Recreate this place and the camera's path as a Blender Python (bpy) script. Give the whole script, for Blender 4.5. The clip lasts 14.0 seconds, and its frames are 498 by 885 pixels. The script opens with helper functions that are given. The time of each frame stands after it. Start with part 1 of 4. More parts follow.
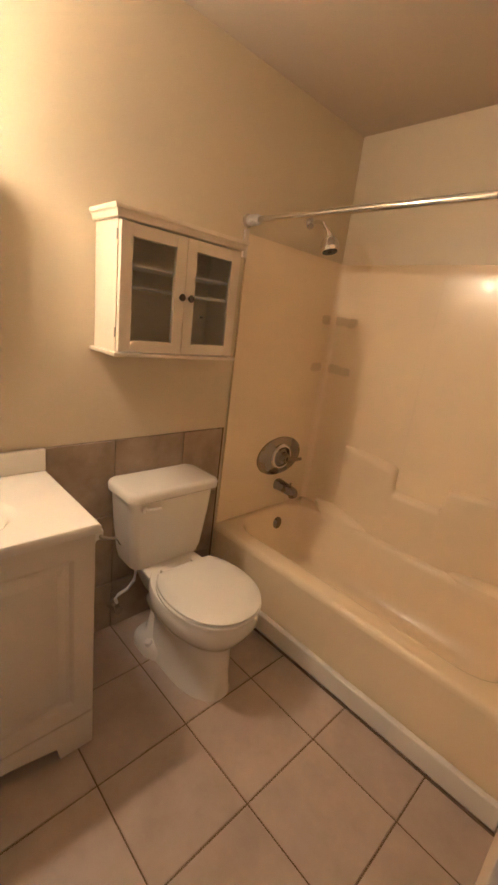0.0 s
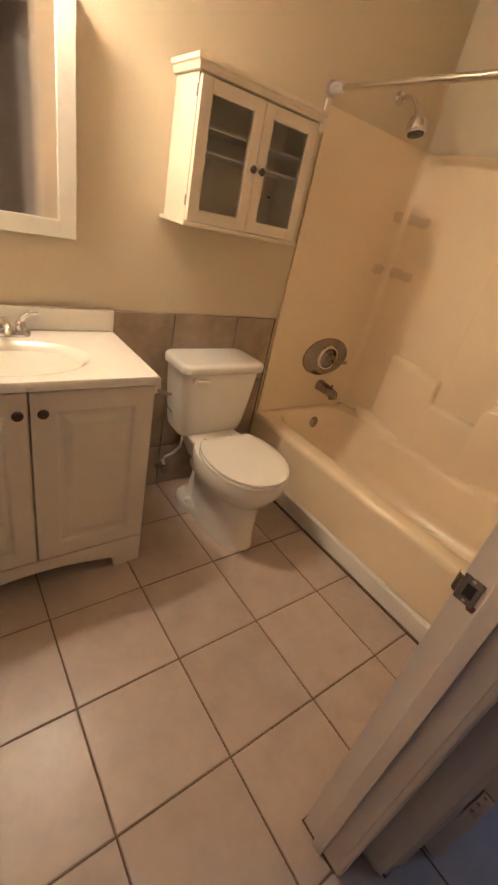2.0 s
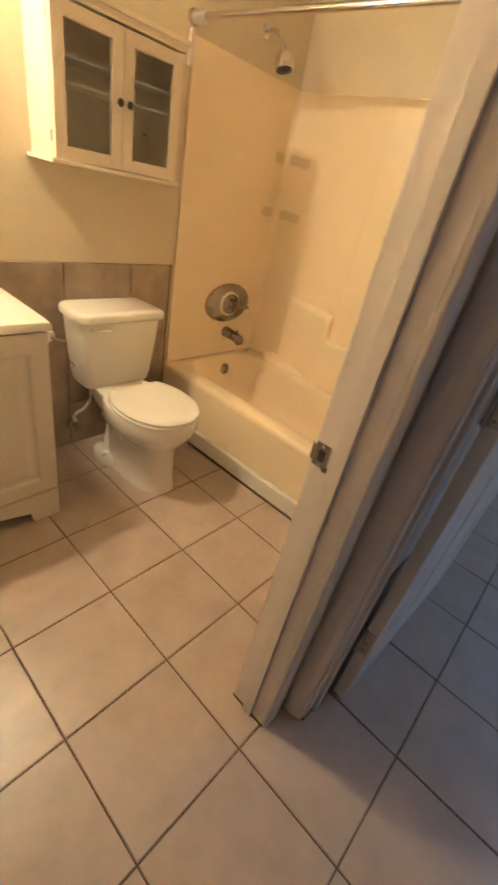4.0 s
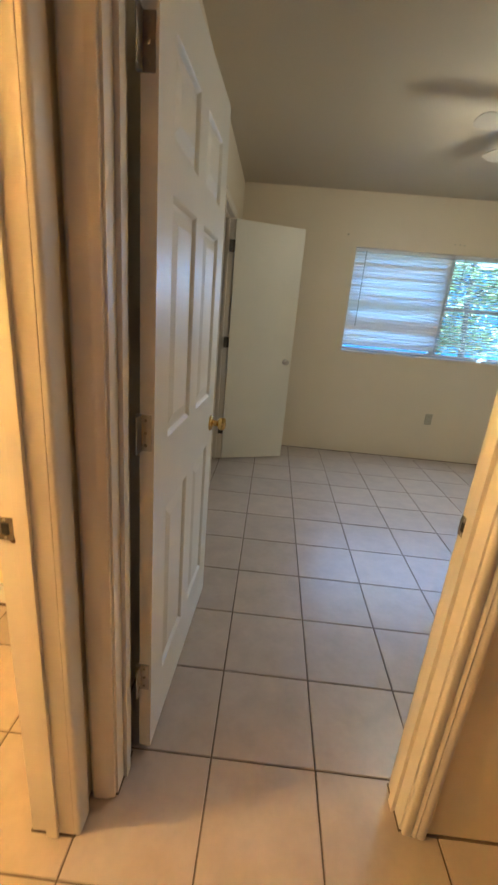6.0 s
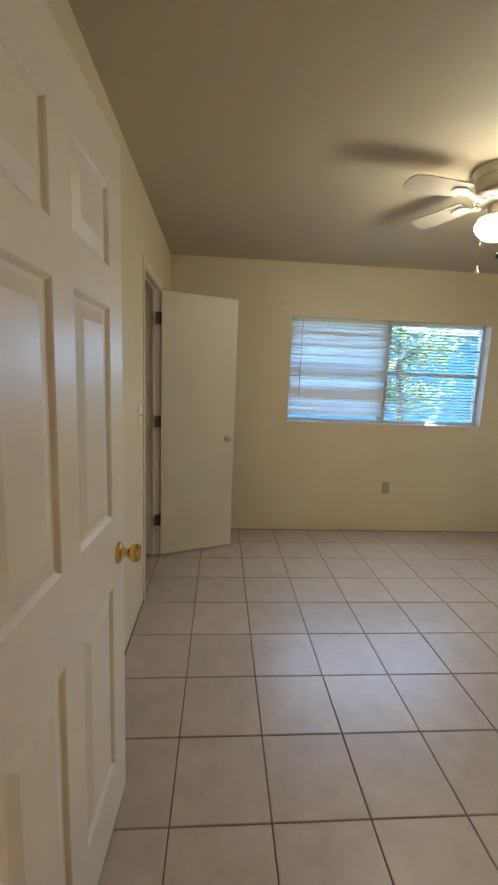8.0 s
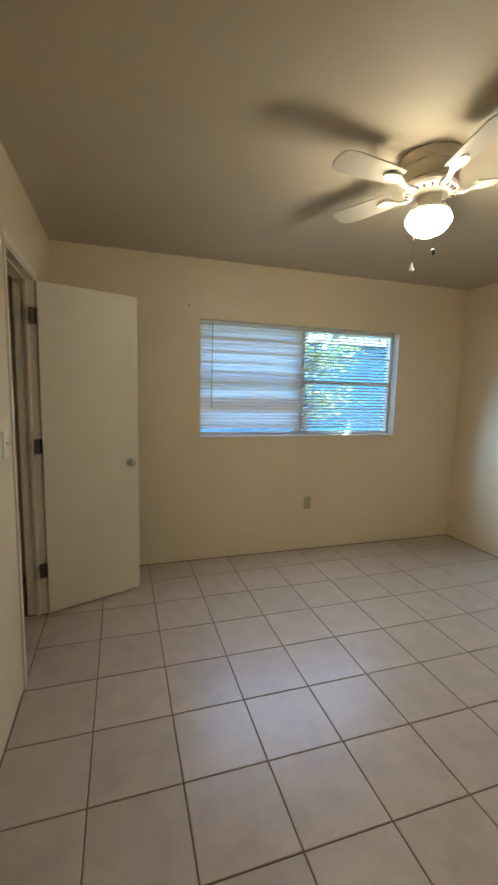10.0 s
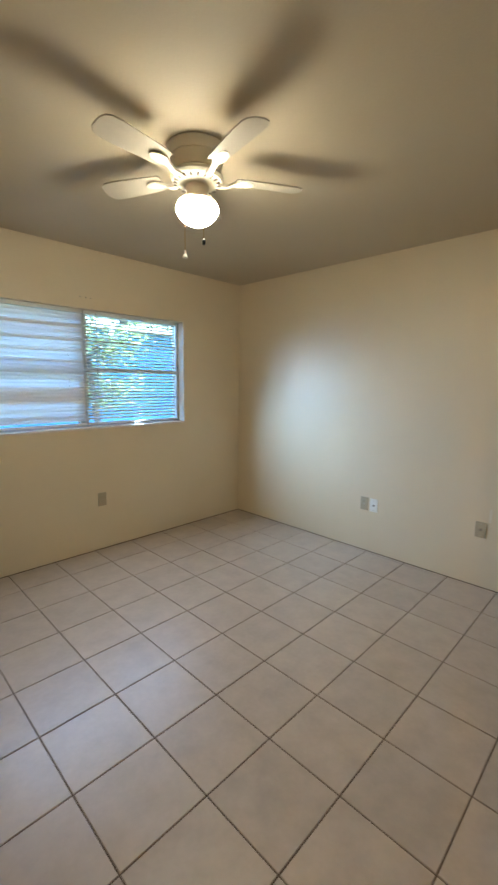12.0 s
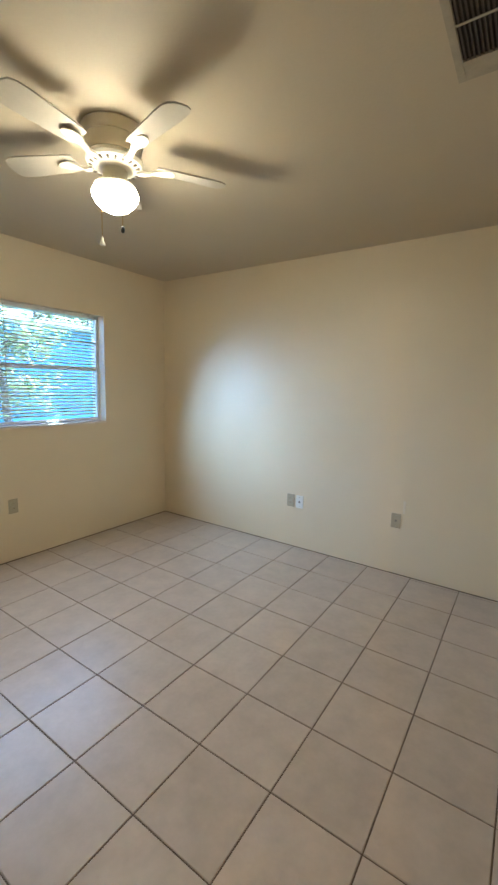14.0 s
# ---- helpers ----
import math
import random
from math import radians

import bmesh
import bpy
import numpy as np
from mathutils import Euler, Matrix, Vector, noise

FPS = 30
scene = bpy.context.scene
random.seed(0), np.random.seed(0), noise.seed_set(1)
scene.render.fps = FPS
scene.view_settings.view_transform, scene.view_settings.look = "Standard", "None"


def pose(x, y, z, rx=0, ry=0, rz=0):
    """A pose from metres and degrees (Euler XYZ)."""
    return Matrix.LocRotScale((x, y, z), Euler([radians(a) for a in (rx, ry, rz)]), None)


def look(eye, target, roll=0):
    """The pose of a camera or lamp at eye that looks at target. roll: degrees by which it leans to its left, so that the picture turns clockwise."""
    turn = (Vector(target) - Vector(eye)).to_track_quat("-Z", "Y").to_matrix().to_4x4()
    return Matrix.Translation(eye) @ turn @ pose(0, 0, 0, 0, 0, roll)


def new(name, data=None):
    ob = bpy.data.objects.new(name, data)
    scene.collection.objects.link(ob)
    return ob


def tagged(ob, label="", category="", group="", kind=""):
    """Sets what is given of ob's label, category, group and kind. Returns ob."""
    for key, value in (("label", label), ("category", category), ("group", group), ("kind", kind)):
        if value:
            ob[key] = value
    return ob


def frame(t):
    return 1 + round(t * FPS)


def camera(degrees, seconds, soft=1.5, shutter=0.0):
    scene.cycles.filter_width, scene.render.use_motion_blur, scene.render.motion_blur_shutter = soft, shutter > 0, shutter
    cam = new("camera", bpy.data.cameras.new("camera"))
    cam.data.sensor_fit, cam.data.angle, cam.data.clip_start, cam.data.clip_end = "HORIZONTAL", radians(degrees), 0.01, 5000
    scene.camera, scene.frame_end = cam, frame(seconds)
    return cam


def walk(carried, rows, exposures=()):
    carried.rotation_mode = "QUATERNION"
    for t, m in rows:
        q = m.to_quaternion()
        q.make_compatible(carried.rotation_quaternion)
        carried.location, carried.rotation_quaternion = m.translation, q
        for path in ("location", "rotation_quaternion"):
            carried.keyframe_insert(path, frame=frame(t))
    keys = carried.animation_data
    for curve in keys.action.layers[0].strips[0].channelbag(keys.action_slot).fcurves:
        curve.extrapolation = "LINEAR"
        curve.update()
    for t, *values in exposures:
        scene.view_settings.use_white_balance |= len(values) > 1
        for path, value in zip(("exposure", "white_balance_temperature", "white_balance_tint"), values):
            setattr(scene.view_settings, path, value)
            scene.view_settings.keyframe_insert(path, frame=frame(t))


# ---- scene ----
cam = camera(62.7, 14.0, soft=2.4, shutter=0.4)
EXPOSURES = [(0.0, 2.12, 3970, 24), (2.2, 2.33, 3850, 20), (4.3, 2.95, 4050, 11), (5.0, 3.35, 4800, 10), (6.0, 3.75, 5200, 10), (7.0, 3.75, 5500, 10), (10.5, 3.56, 5700, 10), (12.5, 3.75, 5650, 10), (14.0, 3.86, 5500, 10)]
PATH = [
    (0, (0.205, -0.41, 1.435), (-1.141, 0.956, 0.868), 7.3),
    (0.5, (0.24, -0.433, 1.418), (-1.104, 0.88, 0.733), 9.5),
    (1, (0.278, -0.465, 1.39), (-1.053, 0.8, 0.597), 11.4),
    (1.5, (0.319, -0.493, 1.366), (-0.999, 0.725, 0.484), 12.7),
    (2, (0.35, -0.519, 1.348), (-0.966, 0.643, 0.39), 13.3),
    (2.2, (0.365, -0.526, 1.344), (-0.952, 0.616, 0.364), 13.3),
    (4.3, (0.578, -0.535, 1.312), (-0.294, 0.933, 0.271), 11.9),
    (4.5, (0.617, -0.538, 1.309), (-0.132, 1.015, 0.294), 11.2),
    (5, (0.704, -0.557, 1.314), (0.255, 1.164, 0.4), 8.9),
    (5.5, (0.742, -0.593, 1.336), (0.527, 1.239, 0.563), 6.6),
    (6, (0.73, -0.596, 1.37), (0.662, 1.305, 0.751), 5.1),
    (6.5, (0.752, -0.5, 1.396), (0.751, 1.438, 0.903), 3.9),
    (7, (0.802, -0.359, 1.413), (0.834, 1.601, 1.018), 3.1),
    (7.2, (0.818, -0.311, 1.423), (0.874, 1.653, 1.047), 2.9),
    (9.3, (0.738, 0.21, 1.437), (1.113, 2.16, 1.201), 1.8),
    (9.5, (0.752, 0.257, 1.44), (1.186, 2.195, 1.203), 1.8),
    (10, (0.798, 0.324, 1.449), (1.395, 2.216, 1.194), 1.4),
    (10.5, (0.815, 0.359, 1.457), (1.617, 2.171, 1.188), 1.0),
    (11, (0.834, 0.361, 1.46), (1.859, 2.055, 1.179), 0.6),
    (11.5, (0.859, 0.364, 1.455), (2.093, 1.91, 1.162), 0.4),
    (12, (0.87, 0.364, 1.447), (2.282, 1.75, 1.154), 0.7),
    (12.5, (0.884, 0.363, 1.44), (2.435, 1.592, 1.153), 0.9),
    (13, (0.892, 0.37, 1.435), (2.528, 1.485, 1.154), 1.3),
    (13.5, (0.901, 0.37, 1.431), (2.569, 1.437, 1.153), 1.4),
    (14, (0.898, 0.376, 1.43), (2.532, 1.493, 1.147), 1.4),
]
walk(cam, [(t, look(eye, target, roll)) for t, eye, target, roll in PATH],
     exposures=EXPOSURES)

# ---- world and light ----
world = bpy.data.worlds.new("sky")
scene.world = world
world.use_nodes = True
_wn = world.node_tree
_sky = _wn.nodes.new("ShaderNodeTexSky")
_sky.sky_type, _sky.sun_disc = "NISHITA", False
_sky.sun_elevation, _sky.sun_rotation = radians(50), radians(95)
_bg = _wn.nodes["Background"]
_bg.inputs["Strength"].default_value = 0.15
_wn.links.new(_sky.outputs["Color"], _bg.inputs["Color"])

sun = new("sun", bpy.data.lights.new("sun", "SUN"))
sun.data.energy, sun.data.angle, sun.data.color = 4.0, radians(0.5), (1.0, 0.94, 0.84)
sun.matrix_world = look((30, -2.5, 34), (2, 0, 0))

# daylight that the slats throw sideways into the room
daylight = new("window_daylight", bpy.data.lights.new("window_daylight", "AREA"))
daylight.data.shape, daylight.data.size, daylight.data.size_y = "RECTANGLE", 0.10, 0.85
daylight.data.energy, daylight.data.color, daylight.data.spread = 0.48, (0.50, 0.74, 1.0), radians(80)
daylight.matrix_world = look((2.86, 3.575, 1.40), (4.03, 2.25, 0.72))
skylight = new("window_skylight", bpy.data.lights.new("window_skylight", "AREA"))
skylight.data.shape, skylight.data.size, skylight.data.size_y = "RECTANGLE", 1.70, 0.06
skylight.data.energy, skylight.data.color, skylight.data.spread = 0.7, (0.66, 0.80, 1.0), radians(115)
skylight.matrix_world = look((2.35, 3.585, 1.60), (2.25, 1.35, 0.0))

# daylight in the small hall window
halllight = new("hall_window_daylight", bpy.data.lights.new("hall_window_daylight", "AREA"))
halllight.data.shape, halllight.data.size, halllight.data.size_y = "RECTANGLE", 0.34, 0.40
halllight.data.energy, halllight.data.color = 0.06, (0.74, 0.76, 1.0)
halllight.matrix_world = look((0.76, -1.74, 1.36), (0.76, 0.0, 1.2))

FAN_GLOW = 8.6
BATH_GLOW = 104.0

# ---- materials ----


def nodes_of(name):
    m = bpy.data.materials.new(name)
    m.use_nodes = True
    return m, m.node_tree, m.node_tree.nodes["Principled BSDF"]


def surface(name, col, rough=0.6, metal=0.0, var=0.06, scale=6.0, grain=60.0, bump=0.1, depth=0.002, coat=0.0, piece=0.0, spec=0.5):
    """A painted, glazed or metal surface: two scales of tone, a fine bump, and a tone of its own for each piece."""
    m, nt, p = nodes_of(name)
    N, L = nt.nodes, nt.links
    tc = N.new("ShaderNodeTexCoord")
    big, small = N.new("ShaderNodeTexNoise"), N.new("ShaderNodeTexNoise")
    for n, sc, det in ((big, scale, 3.0), (small, grain, 4.0)):
        n.inputs["Scale"].default_value, n.inputs["Detail"].default_value = sc, det
    src = tc.outputs["Object"]
    if piece:
        info, add = N.new("ShaderNodeObjectInfo"), N.new("ShaderNodeVectorMath")
        add.operation = "ADD"
        mul = N.new("ShaderNodeMath")
        mul.operation, mul.inputs[1].default_value = "MULTIPLY", 37.0
        L.new(info.outputs["Random"], mul.inputs[0])
        L.new(tc.outputs["Object"], add.inputs[0])
        L.new(mul.outputs[0], add.inputs[1])
        src = add.outputs[0]
    L.new(src, big.inputs["Vector"])
    L.new(src, small.inputs["Vector"])
    a = N.new("ShaderNodeMath")
    a.operation = "ADD"
    b = N.new("ShaderNodeMath")
    b.operation, b.inputs[1].default_value = "MULTIPLY", 0.35
    L.new(small.outputs["Fac"], b.inputs[0])
    L.new(big.outputs["Fac"], a.inputs[0])
    L.new(b.outputs[0], a.inputs[1])
    tone = N.new("ShaderNodeMapRange")
    tone.inputs["From Min"].default_value, tone.inputs["From Max"].default_value = 0.45, 0.9
    tone.inputs["To Min"].default_value, tone.inputs["To Max"].default_value = 1 - var, 1 + var
    L.new(a.outputs[0], tone.inputs["Value"])
    val = tone.outputs[0]
    if piece:
        pr = N.new("ShaderNodeMapRange")
        pr.inputs["To Min"].default_value, pr.inputs["To Max"].default_value = 1 - piece, 1 + piece
        L.new(info.outputs["Random"], pr.inputs["Value"])
        mm = N.new("ShaderNodeMath")
        mm.operation = "MULTIPLY"
        L.new(val, mm.inputs[0])
        L.new(pr.outputs[0], mm.inputs[1])
        val = mm.outputs[0]
    mix = N.new("ShaderNodeVectorMath")
    mix.operation = "SCALE"
    mix.inputs[0].default_value = col
    L.new(val, mix.inputs["Scale"])
    L.new(mix.outputs[0], p.inputs["Base Color"])
    rr = N.new("ShaderNodeMapRange")
    rr.inputs["To Min"].default_value, rr.inputs["To Max"].default_value = max(0.02, rough - 0.08), min(1, rough + 0.08)
    L.new(big.outputs["Fac"], rr.inputs["Value"])
    L.new(rr.outputs[0], p.inputs["Roughness"])
    p.inputs["Metallic"].default_value = metal
    p.inputs["Coat Weight"].default_value = coat
    p.inputs["Specular IOR Level"].default_value = spec
    if bump:
        bp = N.new("ShaderNodeBump")
        bp.inputs["Strength"].default_value, bp.inputs["Distance"].default_value = bump, depth
        L.new(small.outputs["Fac"], bp.inputs["Height"])
        L.new(bp.outputs[0], p.inputs["Normal"])
    return m


def glowing(name, col, strength):
    m, nt, p = nodes_of(name)
    p.inputs["Base Color"].default_value = (*col, 1)
    p.inputs["Emission Color"].default_value = (*col, 1)
    p.inputs["Emission Strength"].default_value = strength
    return m


def glassy(name, col=(1, 1, 1), rough=0.0, ior=1.45):
    m, nt, p = nodes_of(name)
    p.inputs["Base Color"].default_value = (*col, 1)
    p.inputs["Transmission Weight"].default_value, p.inputs["Roughness"].default_value, p.inputs["IOR"].default_value = 1.0, rough, ior
    return m


WALL = surface("wall_paint", (0.72, 0.61, 0.43), 0.45, var=0.03, scale=1.4, grain=140, bump=0.18, depth=0.0015)
BATHWALL = surface("bath_wall_paint", (0.66, 0.58, 0.385), 0.42, var=0.03, scale=1.4, grain=140, bump=0.18, depth=0.0015)
# ceiling set darker than the walls to offset the fan's light on it
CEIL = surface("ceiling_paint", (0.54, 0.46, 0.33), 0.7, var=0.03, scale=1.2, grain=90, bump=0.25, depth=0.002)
TRIM = surface("trim_paint", (0.74, 0.66, 0.54), 0.38, var=0.03, scale=5, grain=70, bump=0.04)
DOORPAINT = surface("door_paint", (0.76, 0.70, 0.58), 0.37, var=0.03, scale=5, grain=120, bump=0.1)
SLABPAINT = surface("closet_door_paint", (0.72, 0.66, 0.52), 0.42, var=0.03, scale=3, grain=90, bump=0.1)
TILE = surface("floor_tile_glaze", (0.47, 0.385, 0.305), 0.34, var=0.09, scale=9, grain=40, bump=0.08, depth=0.002, piece=0.04)
WALLTILE = surface("wall_tile_glaze", (0.33, 0.265, 0.19), 0.35, var=0.24, scale=7, grain=26, bump=0.1, piece=0.05)
GROUT = surface("grout", (0.14, 0.10, 0.07), 0.9, var=0.25, scale=5, grain=200, bump=0.3)
PORCELAIN = surface("porcelain", (0.80, 0.77, 0.70), 0.12, var=0.015, scale=3, grain=20, bump=0.0, coat=0.3)
SEATPLASTIC = surface("seat_plastic", (0.80, 0.77, 0.70), 0.22, var=0.015, scale=3, grain=20, bump=0.0)
ACRYLIC = surface("tub_gelcoat", (0.87, 0.74, 0.46), 0.27, var=0.006, scale=2.5, grain=14, bump=0.0, coat=0.1)
for _l in list(ACRYLIC.node_tree.links):
    if _l.to_socket.name == "Roughness":
        ACRYLIC.node_tree.links.remove(_l)
ACRYLIC.node_tree.nodes["Principled BSDF"].inputs["Roughness"].default_value = 0.25
CULTURED = surface("cultured_marble", (0.80, 0.76, 0.68), 0.15, var=0.02, scale=4, grain=20, bump=0.0, coat=0.3)
VANITYPAINT = surface("vanity_lacquer", (0.72, 0.67, 0.57), 0.35, var=0.03, scale=4, grain=90, bump=0.06)
CABPAINT = surface("cabinet_paint", (0.74, 0.66, 0.50), 0.38, var=0.03, scale=6, grain=80, bump=0.08)
CHROME = surface("chrome", (0.75, 0.74, 0.72), 0.1, metal=1.0, var=0.05, bump=0.0)
NICKEL = surface("brushed_nickel", (0.50, 0.46, 0.40), 0.3, metal=1.0, var=0.08, grain=220, bump=0.06)
SATIN = surface("satin_tap_metal", (0.33, 0.30, 0.26), 0.27, metal=1.0, var=0.08, grain=220, bump=0.05)
BRASS = surface("polished_brass", (0.80, 0.56, 0.20), 0.16, metal=1.0, var=0.08, bump=0.0)
BRONZE = surface("dull_hinge_metal", (0.30, 0.26, 0.21), 0.42, metal=0.85, var=0.15, bump=0.05)
DARKBRONZE = surface("dark_bronze", (0.07, 0.055, 0.04), 0.42, metal=0.5, var=0.15, bump=0.05)
SPLINTER = surface("bare_splintered_wood", (0.16, 0.09, 0.05), 0.8, var=0.4, scale=40, grain=200, bump=0.5)
DARKLOUVRE = surface("dark_louvre", (0.09, 0.07, 0.05), 0.7, var=0.3, scale=8, grain=60, bump=0.1)
VENTPAINT = surface("dull_vent_enamel", (0.40, 0.35, 0.26), 0.5, var=0.12, scale=12, grain=90, bump=0.06)
DARK = surface("dark_void", (0.03, 0.025, 0.02), 0.9, bump=0.0)
ALMOND = surface("almond_plastic", (0.42, 0.36, 0.25), 0.35, var=0.02, bump=0.0)
WHITEPL = surface("white_plastic", (0.80, 0.77, 0.70), 0.3, var=0.02, bump=0.0)
BLACKPL = surface("black_plastic", (0.02, 0.02, 0.02), 0.35, bump=0.0)
MIRROR = surface("mirror_silver", (0.9, 0.9, 0.9), 0.02, metal=1.0, var=0.0, bump=0.0)
MIRROR.node_tree.nodes["Principled BSDF"].inputs["Roughness"].default_value = 0.01
# pane tinted blue to carry the daylight's blue cast
GLASS = glassy("blue_cast_glass", (0.62, 0.80, 1.0))
FROST = glassy("cabinet_glass", (0.93, 0.95, 0.92), 0.06)
LAMP = glowing("lamp_glass", (1.0, 0.87, 0.58), FAN_GLOW)
BULB = glowing("vanity_bulb_glass", (1.0, 0.58, 0.17), BATH_GLOW)
ALU = surface("window_aluminium", (0.62, 0.62, 0.60), 0.4, metal=0.3, var=0.05, bump=0.05)
BLIND = surface("blind_vinyl", (0.86, 0.85, 0.82), 0.45, var=0.03, bump=0.0)
def see_through(m, share, col=(0.85, 0.84, 0.80)):
    """Lets part of the light through a thin sheet."""
    nt = m.node_tree
    p, out = nt.nodes["Principled BSDF"], nt.nodes["Material Output"]
    tr, mx = nt.nodes.new("ShaderNodeBsdfTranslucent"), nt.nodes.new("ShaderNodeMixShader")
    tr.inputs["Color"].default_value = (*col, 1)
    mx.inputs[0].default_value = share
    nt.links.new(p.outputs[0], mx.inputs[1])
    nt.links.new(tr.outputs[0], mx.inputs[2])
    nt.links.new(mx.outputs[0], out.inputs["Surface"])


SLEEVE = surface("clear_plastic", (0.74, 0.70, 0.64), 0.2, var=0.05, bump=0.0)
see_through(SLEEVE, 0.5)
see_through(BLIND, 0.5, (0.95, 0.86, 0.78))
# blade colour darkened to hold down the dome's close light
BLADEDIM = surface("dimmed_blade_enamel", (0.46, 0.41, 0.33), 0.55, var=0.05, scale=6, grain=90, bump=0.04)
FANWHITE = surface("fan_enamel", (0.72, 0.66, 0.54), 0.35, var=0.03, bump=0.04)
BARK = surface("bark", (0.12, 0.085, 0.06), 0.9, var=0.3, scale=4, grain=30, bump=0.6, depth=0.02)
LEAF = surface("leaf", (0.33, 0.36, 0.26), 0.5, var=0.3, scale=3, grain=20, bump=0.0)
see_through(LEAF, 0.35, (0.30, 0.42, 0.12))
# blue of skylit shade put into the stucco's base colour
STUCCO = surface("shade_blue_stucco", (0.10, 0.25, 0.44), 0.85, var=0.06, scale=1.5, grain=40, bump=0.4, depth=0.01)
GRASS = surface("lawn", (0.10, 0.12, 0.045), 0.9, var=0.3, scale=0.8, grain=20, bump=0.4, depth=0.02)
STAIN = surface("adhesive_residue", (0.44, 0.28, 0.13), 0.5, var=0.2, scale=30, grain=90, bump=0.1)
_p = STAIN.node_tree.nodes["Principled BSDF"]
_n, _r = STAIN.node_tree.nodes.new("ShaderNodeTexNoise"), STAIN.node_tree.nodes.new("ShaderNodeMapRange")
_n.inputs["Scale"].default_value = 45.0
_r.inputs["From Min"].default_value, _r.inputs["From Max"].default_value, _r.inputs["To Min"].default_value, _r.inputs["To Max"].default_value = 0.38, 0.72, 0.0, 0.20
STAIN.node_tree.links.new(_n.outputs["Fac"], _r.inputs["Value"])
STAIN.node_tree.links.new(_r.outputs[0], _p.inputs["Alpha"])

# ---- building helpers ----
PLACED = {}


def where(ob):
    return PLACED.get(ob.name, Matrix.Identity(4))


def thing(name, m, label="", category="", group="", kind=""):
    """An Empty at a thing's base; m is its pose in the room."""
    ob = new(name)
    ob.empty_display_size = 0.05
    ob.matrix_basis = m
    PLACED[ob.name] = m
    return tagged(ob, label, category, group, kind)


def part(name, bm, mat, parent=None, label="", smooth=None):
    """Links a bmesh, shaped in the parent's own space, as one mesh object under it."""
    me = bpy.data.meshes.new(name)
    bmesh.ops.recalc_face_normals(bm, faces=bm.faces)
    bm.to_mesh(me)
    bm.free()
    me.materials.append(mat)
    if smooth is not None:
        me.polygons.foreach_set("use_smooth", [True] * len(me.polygons))
        me.set_sharp_from_angle(angle=radians(smooth))
    ob = new(name, me)
    if parent is not None:
        ob.parent = parent
    if label:
        ob["label"] = label
    return ob


def bevelled(bm, width, segs=2):
    if width:
        bmesh.ops.bevel(bm, geom=list(bm.edges), offset=width, segments=segs, affect="EDGES", profile=0.7, clamp_overlap=True)
    return bm


def box(lo, hi, bevel=0.0, segs=2, bm=None):
    b = bmesh.new()
    bmesh.ops.create_cube(b, size=1)
    for v in b.verts:
        v.co = [lo[i] + (v.co[i] + 0.5) * (hi[i] - lo[i]) for i in range(3)]
    bevelled(b, bevel, segs)
    if bm is None:
        return b
    return joined(bm, b)


def joined(bm, b):
    me = bpy.data.meshes.new("tmp")
    b.to_mesh(me)
    b.free()
    bm.from_mesh(me)
    bpy.data.meshes.remove(me)
    return bm


def moved(bm, m):
    bmesh.ops.transform(bm, matrix=m, verts=bm.verts)
    return bm


def lathe(profile, steps=32, bm=None, m=None):
    """Turns (radius, height) pairs about z."""
    b = bmesh.new()
    rings = []
    for r, z in profile:
        if r < 1e-6:
            rings.append([b.verts.new((0, 0, z))])
        else:
            rings.append([b.verts.new((r * math.cos(2 * math.pi * k / steps), r * math.sin(2 * math.pi * k / steps), z)) for k in range(steps)])
    for lo, hi in zip(rings, rings[1:]):
        for k in range(steps):
            j = (k + 1) % steps
            f = [lo[k % len(lo)], lo[j % len(lo)], hi[j % len(hi)], hi[k % len(hi)]]
            f = list(dict.fromkeys(f))
            if len(f) > 2:
                b.faces.new(f)
    if m is not None:
        moved(b, m)
    return b if bm is None else joined(bm, b)


def loft(rings, closed=True, caps=True, bm=None):
    """Skins rings of equal length."""
    b = bmesh.new()
    vs = [[b.verts.new(p) for p in ring] for ring in rings]
    n = len(vs[0])
    for lo, hi in zip(vs, vs[1:]):
        for k in range(n if closed else n - 1):
            j = (k + 1) % n
            b.faces.new((lo[k], lo[j], hi[j], hi[k]))
    if caps:
        b.faces.new(vs[0][::-1])
        b.faces.new(vs[-1])
    return b if bm is None else joined(bm, b)


def tube(points, radius, steps=12, bm=None):
    """A round bar along points."""
    rings = []
    pts = [Vector(p) for p in points]
    up = Vector((0.13, 0.31, 0.94))
    for i, p in enumerate(pts):
        d = (pts[min(i + 1, len(pts) - 1)] - pts[max(i - 1, 0)]).normalized()
        side = d.cross(up).normalized()
        top = side.cross(d)
        r = radius[i] if isinstance(radius, (list, tuple)) else radius
        rings.append([p + r * (math.cos(2 * math.pi * k / steps) * side + math.sin(2 * math.pi * k / steps) * top) for k in range(steps)])
    return loft(rings, bm=bm)


def plane_box(name, lo, hi, mat, label, category, bevel=0.0):
    return tagged(part(name, box(lo, hi, bevel), mat), label, category, kind="structure")


# ---- plan ----
T = 0.333                       # tile and joint
BX0, BX1 = -1.28, 0.222         # bathroom, from the toilet wall to the door wall
BY0, BY1 = -0.80, 1.66
HX = 0.335                      # hall's and bedroom's west face
HY = 0.20                       # hall's face of the bedroom door wall
SY = 0.315                      # bedroom's south face
EX, NY = 4.03, 3.63             # bedroom's east and north faces
HX1, HY0 = 2.3, -1.7            # hall's far sides
CB, CR = 2.42, 2.458            # ceilings: bathroom and hall, bedroom
BD0, BD1 = -0.70, 0.09          # bathroom door's opening
